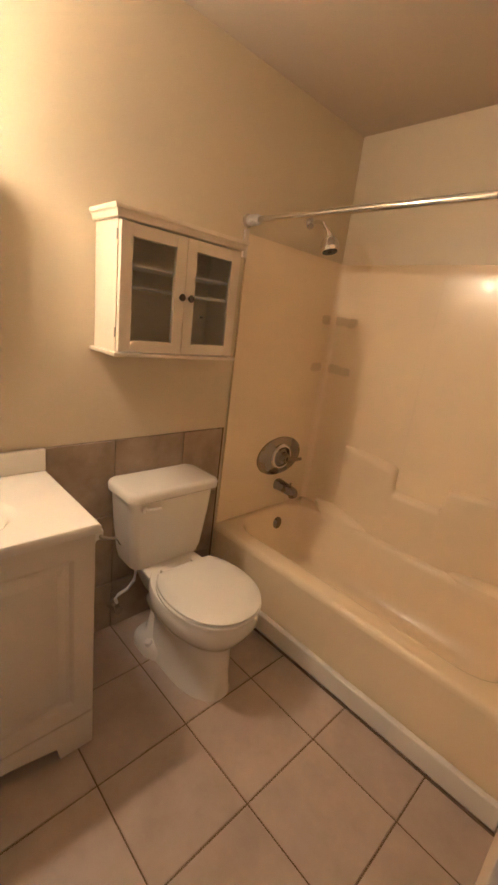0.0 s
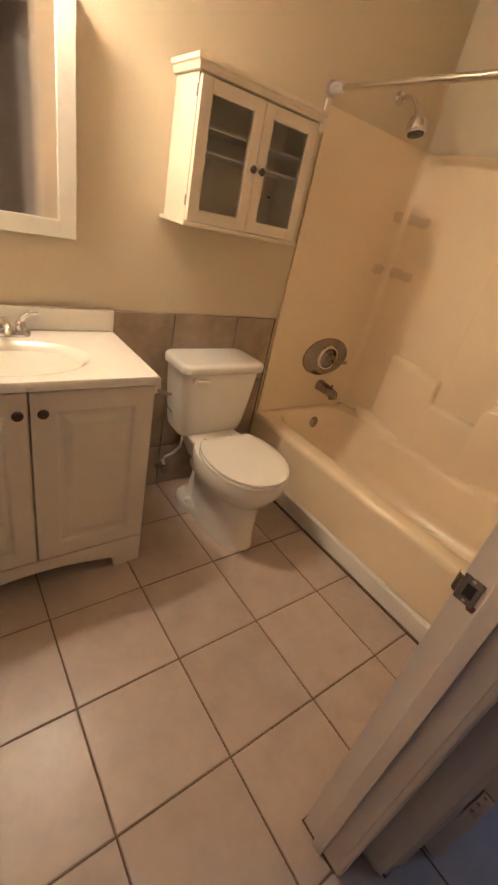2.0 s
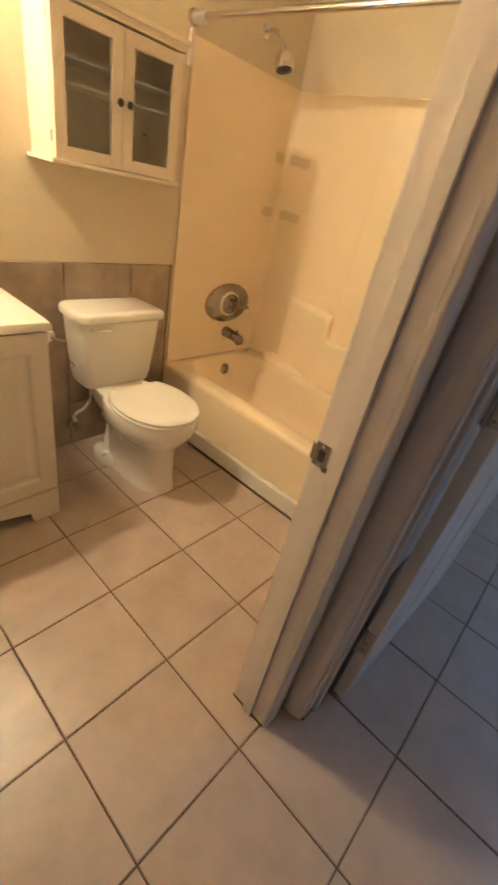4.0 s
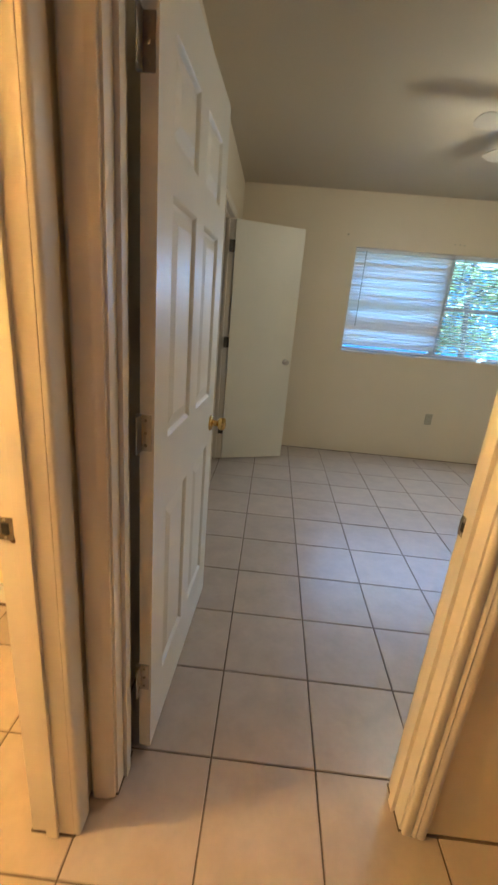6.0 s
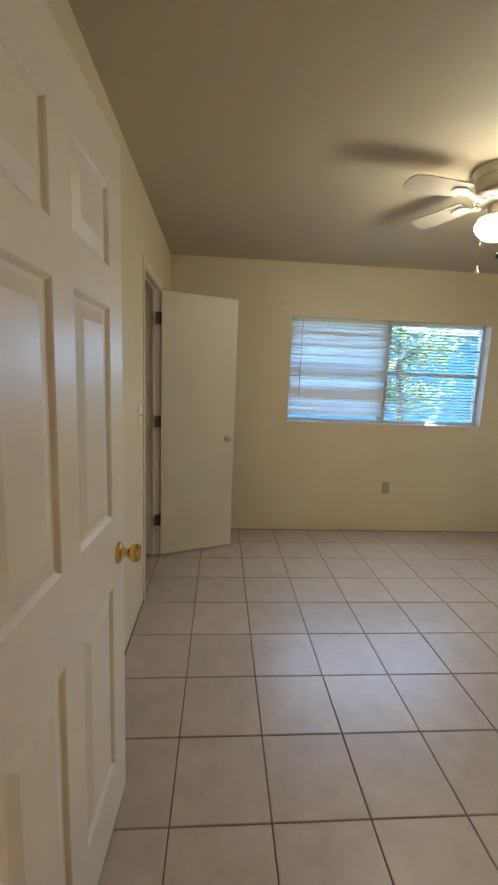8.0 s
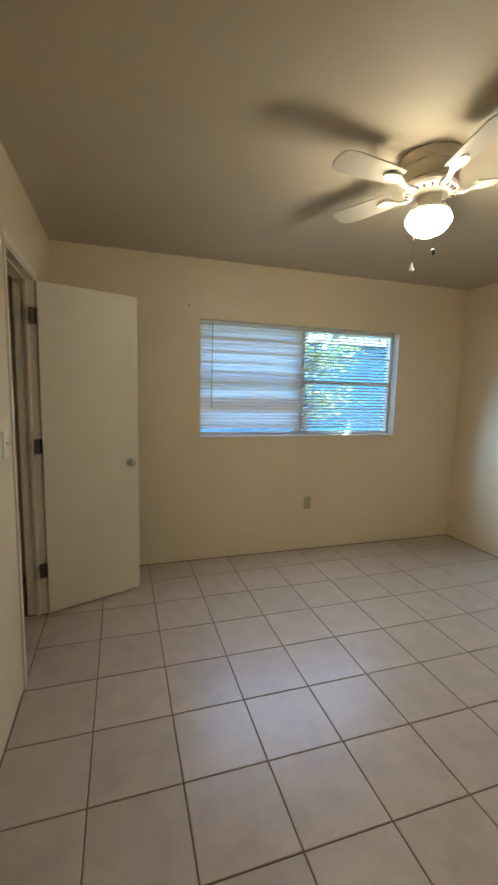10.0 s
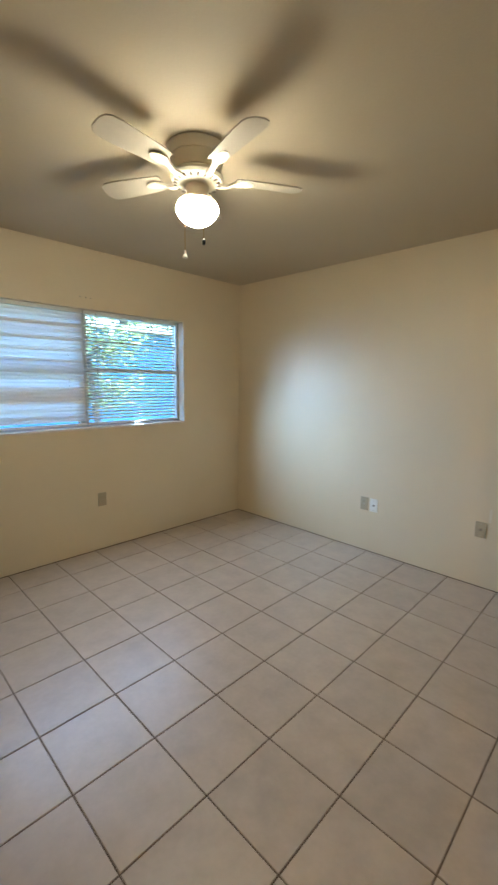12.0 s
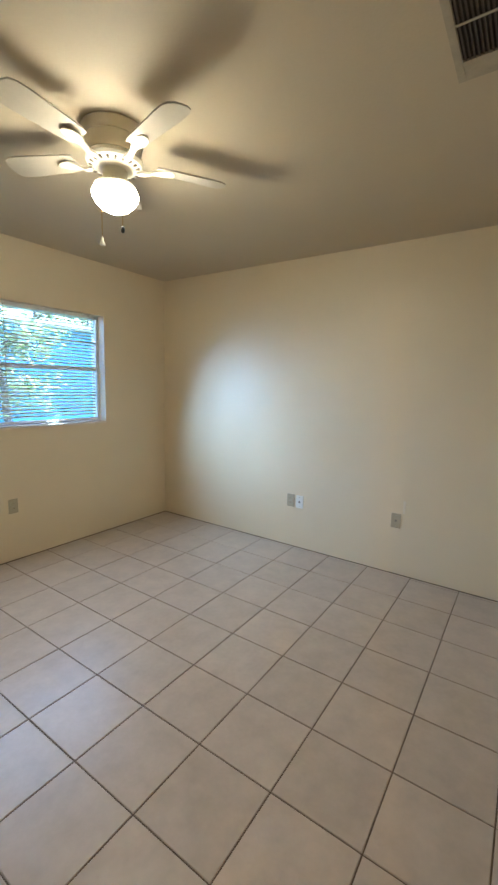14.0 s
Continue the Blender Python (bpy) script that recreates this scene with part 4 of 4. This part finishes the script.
# ---- vanity light ----
vl = thing("vanity_light", pose(BX0, -0.29, 1.975), "chrome vanity light bar with two lit globes", "lamp")
part("backplate", box((0, -0.18, -0.045), (0.03, 0.10, 0.045), 0.008, 3), CHROME, vl)
for y in (-0.10, 0.02):
    g = part("globe", lathe([(0.0, -0.038), (0.019, -0.033), (0.033, -0.019), (0.038, 0.0), (0.033, 0.019), (0.019, 0.033), (0.0, 0.038)], 24, m=Matrix.Translation((0.150, y, 0))), BULB, vl, "lit frosted globe", smooth=60)
    # unseen cup, added to keep bulb light off the nearby wall
    part("bulb_shield", lathe([(0.018, 0.070), (0.026, 0.078), (0.046, 0.104), (0.054, 0.122), (0.056, 0.123), (0.048, 0.102), (0.028, 0.075), (0.018, 0.066)], 28, m=X90 @ Matrix.Translation((0, y, 0))), WHITEPL, vl, "unseen white cup added to shield the wall from the bulb", smooth=40)
    part("socket", lathe([(0.018, 0.028), (0.018, 0.115), (0.0, 0.116)], 18, m=X90 @ Matrix.Translation((0, y, 0))), CHROME, vl)

# ---- bedroom: ceiling fan ----
FX, FY = 2.105, 1.92
fan = thing("ceiling_fan", pose(FX, FY, CR) @ Matrix.Diagonal((0.9, 0.9, 0.92, 1)), "off-white flush ceiling fan with a lit dome", "ceiling fan")
part("canopy", lathe([(0, 0), (0.143, 0), (0.146, -0.006), (0.140, -0.022), (0.132, -0.040), (0.128, -0.044), (0.130, -0.050), (0.118, -0.098), (0.112, -0.106), (0, -0.108)], 48), FANWHITE, fan, smooth=30)
part("motor", lathe([(0.10, -0.106), (0.116, -0.110), (0.127, -0.120), (0.130, -0.132), (0.123, -0.146), (0.095, -0.158), (0.070, -0.166), (0, -0.166)], 48), FANWHITE, fan, smooth=30)
for k in range(20):
    part("vent_slot", moved(box((0.092, -0.0055, -0.1575), (0.116, 0.0055, -0.150)), Matrix.Rotation(2 * math.pi * k / 20, 4, "Z")), BRONZE, fan)
part("switch_housing", lathe([(0.056, -0.160), (0.058, -0.172), (0.052, -0.205), (0.050, -0.222), (0.056, -0.234), (0, -0.234)], 36), FANWHITE, fan, smooth=30)
part("fitter", lathe([(0.050, -0.226), (0.090, -0.230), (0.096, -0.236), (0.094, -0.242), (0.056, -0.2345)], 40), FANWHITE, fan, "cream metal rim above the dome", smooth=40)
part("light_dome", lathe([(0.056, -0.240), (0.088, -0.245), (0.101, -0.254), (0.107, -0.267), (0.104, -0.282), (0.091, -0.304), (0.066, -0.327), (0.036, -0.341), (0.012, -0.347), (0, -0.348)], 40), LAMP, fan, "lit frosted glass dome", smooth=60)


def blade_shape():
    """One paddle along +x, slightly pitched."""
    out = [(0.195, 0.046), (0.23, 0.054), (0.45, 0.066), (0.51, 0.064), (0.535, 0.052), (0.548, 0.028), (0.55, 0.0)]
    ring = out + [(x, -y) for x, y in out[-2::-1]]
    b = loft([[(x, y, -0.003) for x, y in ring], [(x, y, 0.003) for x, y in ring]])
    return moved(b, Matrix.Translation((0, 0, -0.118)) @ Matrix.Rotation(radians(11), 4, "X"))


def iron_shape():
    b = loft([[(x, w, z + h), (x, -w, z + h), (x, -w, z - h), (x, w, z - h)] for x, w, h, z in ((0.105, 0.020, 0.006, -0.150), (0.15, 0.013, 0.006, -0.148), (0.185, 0.014, 0.005, -0.132), (0.22, 0.036, 0.003, -0.127), (0.26, 0.030, 0.003, -0.126), (0.285, 0.010, 0.003, -0.126))])
    return b


for k in range(5):
    turn = Matrix.Rotation(radians(72 * k + 42), 4, "Z")
    part("blade", moved(blade_shape(), turn), BLADEDIM, fan)
    part("blade_iron", moved(iron_shape(), turn), FANWHITE, fan, smooth=40)
ch1 = part("pull_chain", tube([(-0.054, -0.018, -0.222), (-0.103, -0.034, -0.30), (-0.104, -0.035, -0.485)], 0.0016, 6), BRASS, fan, "thin brass pull chain")
part("chain_bell", lathe([(0, 0.0), (0.004, -0.002), (0.006, -0.02), (0.013, -0.034), (0.013, -0.038), (0, -0.042)], 16, m=Matrix.Translation((-0.104, -0.035, -0.483))), WHITEPL, ch1, "white bell pull", smooth=40)
ch2 = part("pull_chain", tube([(-0.022, -0.053, -0.222), (-0.041, -0.100, -0.30), (-0.042, -0.101, -0.437)], 0.0016, 6), BRASS, fan, "thin brass pull chain")
part("chain_ball", lathe([(0, 0.004), (0.006, 0.0), (0.009, -0.010), (0.008, -0.022), (0, -0.028)], 16, m=Matrix.Translation((-0.042, -0.101, -0.437))), BLACKPL, ch2, "black knob pull", smooth=40)

# ---- bedroom: ceiling vent ----
vent = thing("ceiling_vent", pose(2.550, 0.684, CR), "off-white ceiling return grille with dark louvres", "vent")
VL, VWD, VB, VE = 0.60, 0.345, 0.024, 0.092
b = bmesh.new()
for lo, hi in (((-VL, -VB, -0.010), (0, 0, 0)), ((-VL, -VWD, -0.010), (0, -VWD + VB, 0)), ((-VE, -VWD + VB, -0.0095), (0, -VB, 0)), ((-VL, -VWD + VB, -0.0095), (-VL + VE, -VB, 0))):
    box(lo, hi, 0.002, bm=b)
part("frame", b, VENTPAINT, vent)
part("backing", box((-VL + VE, -VWD + VB, -0.0015), (-VE, -VB, 0)), DARK, vent)
y = -VB - 0.008
while y > -VWD + VB + 0.006:
    part("louvre", moved(box((-VL + VE + 0.001, -0.0055, -0.0006), (-VE - 0.001, 0.0055, 0.0006)), Matrix.Translation((0, y, -0.0062)) @ Matrix.Rotation(radians(48), 4, "X")), DARKLOUVRE, vent)
    y -= 0.0125
part("center_bar", box((-0.256, -VWD + VB, -0.0125), (-0.247, -VB, -0.0105), 0.0008), VENTPAINT, vent)

# ---- bedroom: window ----
win = thing("window_1", pose(WX0, NY, WZ0), "wide aluminium window with two sash units", "window", kind="structure")
ww, wh = WX1 - WX0, WZ1 - WZ0
FY_ = 0.085
part("sill", box((0.001, -0.012, -0.004), (ww - 0.001, FY_, 0.012), 0.003), TRIM, win, "off-white painted sill")
part("reveal", box((0, 0.0005, 0.012), (0.004, FY_, wh)), TRIM, win)
part("reveal", box((ww - 0.004, 0.0005, 0.012), (ww, FY_, wh)), TRIM, win)
part("reveal", box((0.004, 0.0005, wh - 0.004), (ww - 0.004, FY_, wh)), TRIM, win)
mid = 2.332 - WX0
for x0, x1, rails in ((0.004, mid - 0.012, (0.50,)), (mid + 0.012, ww - 0.004, (0.25, 0.50, 0.75))):
    z0, z1, t = 0.012, wh - 0.004, 0.028
    fr = bmesh.new()
    box((x0, FY_, z0), (x0 + t, FY_ + 0.05, z1), 0.002, bm=fr)
    box((x1 - t, FY_, z0), (x1, FY_ + 0.05, z1), 0.002, bm=fr)
    box((x0 + t, FY_, z0), (x1 - t, FY_ + 0.049, z0 + t), 0.002, bm=fr)
    box((x0 + t, FY_, z1 - t), (x1 - t, FY_ + 0.049, z1), 0.002, bm=fr)
    part("window_frame", fr, ALU, win)
    for r in rails:
        z = z1 + (z0 - z1) * r
        part("rail", box((x0 + t, FY_ + (0.004 if r == 0.5 else 0.012), z - (0.016 if r == 0.5 else 0.008)), (x1 - t, FY_ + 0.045, z + (0.016 if r == 0.5 else 0.008)), 0.002), ALU, win)
    zz = [z1 - t] + [z1 + (z0 - z1) * r for r in rails] + [z0 + t]
    for a, c in zip(zz, zz[1:]):
        gl = part("pane", box((x0 + t - 0.004, FY_ + 0.026, c), (x1 - t + 0.004, FY_ + 0.030, a)), GLASS, win, "glass pane tinted for the blue cast of daylight")
        gl.visible_shadow = False
part("mullion", box((mid - 0.012, FY_ - 0.006, 0.012), (mid + 0.012, FY_ + 0.055, wh - 0.004), 0.002), ALU, win)


def blind(x0, x1, tilt, label, wand, pitch=0.0275, half=0.0172):
    w, top, bot = x1 - x0, wh - 0.006, 0.048
    bl = thing("window_blind", pose(WX0 + x0, NY + 0.050, WZ0), label, "blind", group="blinds in the bedroom window")
    part("headrail", box((0, -0.014, top - 0.026), (w, 0.014, top), 0.002), BLIND, bl)
    slat = bmesh.new()
    n = 5
    prof = [(-half + 2 * half * k / (n - 1), 0.0052 * (1 - (2 * k / (n - 1) - 1) ** 2)) for k in range(n)]
    vs = [[slat.verts.new((x, y, z)) for y, z in prof] for x in (0.003, w - 0.003)]
    for a, c in zip(range(n - 1), range(1, n)):
        slat.faces.new((vs[0][a], vs[0][c], vs[1][c], vs[1][a]))
    bmesh.ops.solidify(slat, geom=slat.faces, thickness=0.0005)
    first = part("slat", slat, BLIND, bl)
    first.matrix_basis = pose(0, 0, top - 0.045, tilt)
    z = top - 0.045 - pitch
    r = random.Random(7)
    while z > bot + 0.012:
        o = new("slat", first.data)
        o.parent = bl
        o.matrix_basis = pose(0, r.uniform(-0.0004, 0.0004), z, tilt + r.uniform(-0.3, 0.3))
        z -= pitch
    part("bottom_rail", box((0.002, -0.012, bot - 0.016), (w - 0.002, 0.012, bot), 0.003), BLIND, bl)
    for f in (0.14, 0.86):
        part("ladder_cord", tube([(w * f, -0.013, bot), (w * f, -0.013, top - 0.02)], 0.0008, 5), BLIND, bl)
    part("tilt_wand", tube([(wand, -0.020, top - 0.02), (wand - 0.004, -0.022, top - 0.70)], 0.0035, 8), ALMOND, bl, "clear tilt wand")
    return bl


blind(0.010, mid - 0.004, 64, "white mini blind, slats nearly shut", 0.10)
blind(mid + 0.004, ww - 0.078, 20, "white mini blind, slats open", 0.10)

# ---- bedroom: outlets, switch, small marks ----


def plate(name, m, mat, kind_, label, category):
    """Local x along the wall, z up, the front looking to -y."""
    o = thing(name, m, label, category)
    part("plate", box((-0.035, -0.006, -0.057), (0.035, 0, 0.057), 0.003, 2), mat, o)
    if kind_ == "duplex":
        for z in (-0.020, 0.020):
            r = part("receptacle", box((-0.0165, -0.0085, z - 0.0145), (0.0165, -0.0055, z + 0.0145), 0.004, 2), mat, o)
            for x in (-0.006, 0.006):
                part("slot", box((x - 0.001, -0.0088, z - 0.002), (x + 0.001, -0.0080, z + 0.006)), DARK, r)
        part("screw", lathe([(0, 0.003), (0.003, 0.002), (0.0035, 0)], 8, m=Matrix.Translation((0, -0.006, 0)) @ Matrix.Rotation(radians(90), 4, "X")), NICKEL, o)
    elif kind_ == "coax":
        part("socket", lathe([(0.009, 0), (0.009, 0.004), (0.0055, 0.005), (0.0055, 0.012), (0, 0.012)], 12, m=Matrix.Translation((0, -0.006, 0)) @ Matrix.Rotation(radians(90), 4, "X")), BRONZE, o, "dark metal socket")
        for z in (-0.042, 0.042):
            part("screw", lathe([(0, 0.003), (0.003, 0.002), (0.0035, 0)], 8, m=Matrix.Translation((0, -0.006, z)) @ Matrix.Rotation(radians(90), 4, "X")), NICKEL, o)
    else:
        part("toggle", moved(box((-0.005, -0.018, -0.006), (0.005, 0, 0.010), 0.002), Matrix.Translation((0, -0.004, 0))), mat, o)
    return o


EAST = Matrix.Rotation(radians(-90), 4, "Z")
WEST = Matrix.Rotation(radians(90), 4, "Z")
plate("wall_outlet", Matrix.Translation((2.412, NY, 0.44)), ALMOND, "duplex", "tan duplex outlet under the window", "outlet")
plate("wall_outlet", Matrix.Translation((EX, 2.05, 0.418)) @ EAST, ALMOND, "duplex", "tan duplex outlet beside a white plate", "outlet")
plate("cable_plate", Matrix.Translation((EX, 1.962, 0.417)) @ EAST, WHITEPL, "coax", "white cable socket plate beside an outlet", "wall plate")
plate("cable_plate", Matrix.Translation((EX, 1.138, 0.424)) @ EAST, ALMOND, "coax", "tan cable socket plate on the bare wall", "wall plate")
plate("light_switch", Matrix.Translation((HX, 2.235, 1.20)) @ WEST, WHITEPL, "toggle", "white toggle light switch beside the closet", "switch")
patch = tagged(part("paint_patch", box((EX - 0.0025, 1.075, 0.487), (EX, 1.092, 0.585), 0.001), TRIM), "thin pale filler strip above a cable plate", "wall patch")
for x, z, w in ((1.323, 2.10, 0.016), (2.30, 2.088, 0.010), (2.345, 2.087, 0.012), (2.385, 2.086, 0.010)):
    hk = thing("wall_anchor", pose(x, NY, z), "small worn curtain-bracket anchor in the wall", "wall anchor", group="anchors above the window")
    part("plug", lathe([(0, 0.004), (w * 0.4, 0.003), (w * 0.55, 0)], 12, m=Matrix.Rotation(radians(90), 4, "X")), ALMOND, hk)
dent = tagged(part("wall_dent", lathe([(0, 0.002), (0.012, 0.0015), (0.018, 0)], 14, m=Matrix.Translation((EX, 1.483, 0.652)) @ Matrix.Rotation(radians(-90), 4, "Y")), WALL), "small filled spot on the bare wall", "wall patch")

flake = thing("floor_debris", pose(2.713, 1.66, 0.0), "tiny dark flake lying on the bedroom floor", "debris")
part("flake", loft([[(0.011 * math.cos(a) * (1 + 0.3 * math.sin(3 * a)), 0.006 * math.sin(a), z) for a in [2 * math.pi * k / 9 for k in range(9)]] for z in (0.0006, 0.003)]), BRONZE, flake)

# ---- grout seam where walls meet the floor ----
for nm, lo, hi in (("seam_north", (HX, NY - 0.007, -0.003), (EX, NY, 0.0035)), ("seam_east", (EX - 0.007, SY, -0.003), (EX, NY - 0.007, 0.0035)),
                   ("seam_west", (HX, 0.42, -0.003), (HX + 0.006, CD0 - 0.06, 0.0035)), ("seam_hall", (1.30, HY - 0.007, -0.003), (HX1, HY, 0.0035)), ("seam_tub", (BX0, 0.871, -0.003), (BX1, 0.879, 0.0055))):
    plane_box(nm, lo, hi, GROUT, "dark grout line along the wall foot", "grout line")

# ---- outside ----
house = thing("neighbour_house", pose(0, 13.0, -0.27), "stucco house wall beyond the lawn, coloured blue as in skylit shade", "house")
part("wall", box((-12, 0, 0), (24, 0.3, 3.3), 0.02), STUCCO, house)
part("eave", box((-12.3, -0.45, 3.3), (24.3, 0.6, 3.42), 0.01), TRIM, house, "pale painted eave board")
plane_box("ground", (-400, 3.9, -0.45), (400, 800, -0.25), GRASS, "patchy green lawn outside the window", "ground")


def tree(x, y, seed, height, spread):
    r = random.Random(seed)
    t = thing("tree", pose(x, y, -0.25), "leafy green garden tree outside the window", "tree", group="trees outside")
    lean = Vector((r.uniform(-0.1, 0.1), r.uniform(-0.1, 0.1), 1))
    wood = tube([lean * (height * k / 6) + Vector((r.uniform(-0.05, 0.05), r.uniform(-0.05, 0.05), 0)) for k in range(7)], [0.11 * (1 - 0.13 * k) for k in range(7)], 10)
    tips = []
    for k in range(11):
        a, h = r.uniform(0, 6.28), height * r.uniform(0.22, 0.95)
        tip = lean * h + Vector((math.cos(a), math.sin(a), 0.35)) * spread * r.uniform(0.5, 1.0)
        base = lean * h
        mid_ = (base + tip) / 2 + Vector((0, 0, 0.15))
        tube([base, mid_, tip], [0.03, 0.018, 0.008], 6, bm=wood)
        tips += [tip, mid_, (mid_ + tip) / 2]
    part("trunk", wood, BARK, t, smooth=60)
    verts, faces = [], []
    for tip in tips:
        for _ in range(70):
            p = tip + Vector((r.gauss(0, 0.34), r.gauss(0, 0.34), r.gauss(0, 0.26)))
            d = Vector((r.uniform(-1, 1), r.uniform(-1, 1), r.uniform(-0.8, 0.5))).normalized()
            s = d.cross(Vector((r.uniform(-1, 1), r.uniform(-1, 1), 1))).normalized()
            l, w = r.uniform(0.12, 0.24), r.uniform(0.045, 0.08)
            i = len(verts)
            verts += [p, p + d * l * 0.5 + s * w, p + d * l, p + d * l * 0.5 - s * w]
            faces.append((i, i + 1, i + 2, i + 3))
    me = bpy.data.meshes.new("crown")
    me.from_pydata([tuple(v) for v in verts], [], faces)
    me.materials.append(LEAF)
    crown = new("crown", me)
    crown.parent = t


for x, y, s, h, sp in ((6.0, 11.2, 1, 4.6, 1.2), (9.4, 16.5, 2, 6.6, 2.0), (4.4, 16.2, 3, 6.0, 1.8), (12.6, 17.5, 6, 6.5, 2.2)):
    tree(x, y, s, h, sp)

# ---- floor tiles ----


def tile_mesh(name, w, d, mat, h=0.008, c=0.002):
    b = bmesh.new()
    lo = [b.verts.new((x, y, -h)) for x, y in ((0, 0), (w, 0), (w, d), (0, d))]
    mid = [b.verts.new((x, y, -c)) for x, y in ((0, 0), (w, 0), (w, d), (0, d))]
    top = [b.verts.new((x, y, 0)) for x, y in ((c, c), (w - c, c), (w - c, d - c), (c, d - c))]
    for a, u in ((lo, mid), (mid, top)):
        for k in range(4):
            b.faces.new((a[k], a[(k + 1) % 4], u[(k + 1) % 4], u[k]))
    b.faces.new(top)
    me = bpy.data.meshes.new(name)
    b.to_mesh(me)
    b.free()
    me.materials.append(mat)
    return me


JOINT = 0.005
TILE_MESH = tile_mesh("tile", T - JOINT, T - JOINT, TILE)
rng = random.Random(4)
for i in range(-5, 13):
    for j in range(-6, 12):
        x, y = i * T, j * T
        if x + T < BX0 or y + T < HY0 or x > EX or y > NY:
            continue
        if x + T < HX and (y > 0.99 or y + T < BY0) and not (x + T > -0.4 and y + T > 2.1):
            continue
        if x > HX1 and y + T < HY:
            continue
        ob = new("tile", TILE_MESH)
        ob.parent = floor
        turn = rng.choice((0, 90, 180, 270))
        s = T - JOINT
        ox, oy = {0: (0, 0), 90: (s, 0), 180: (s, s), 270: (0, s)}[turn]
        ob.matrix_basis = pose(x + JOINT / 2 + ox, y + JOINT / 2 + oy, rng.uniform(-0.0005, 0.0005), 0, 0, turn)
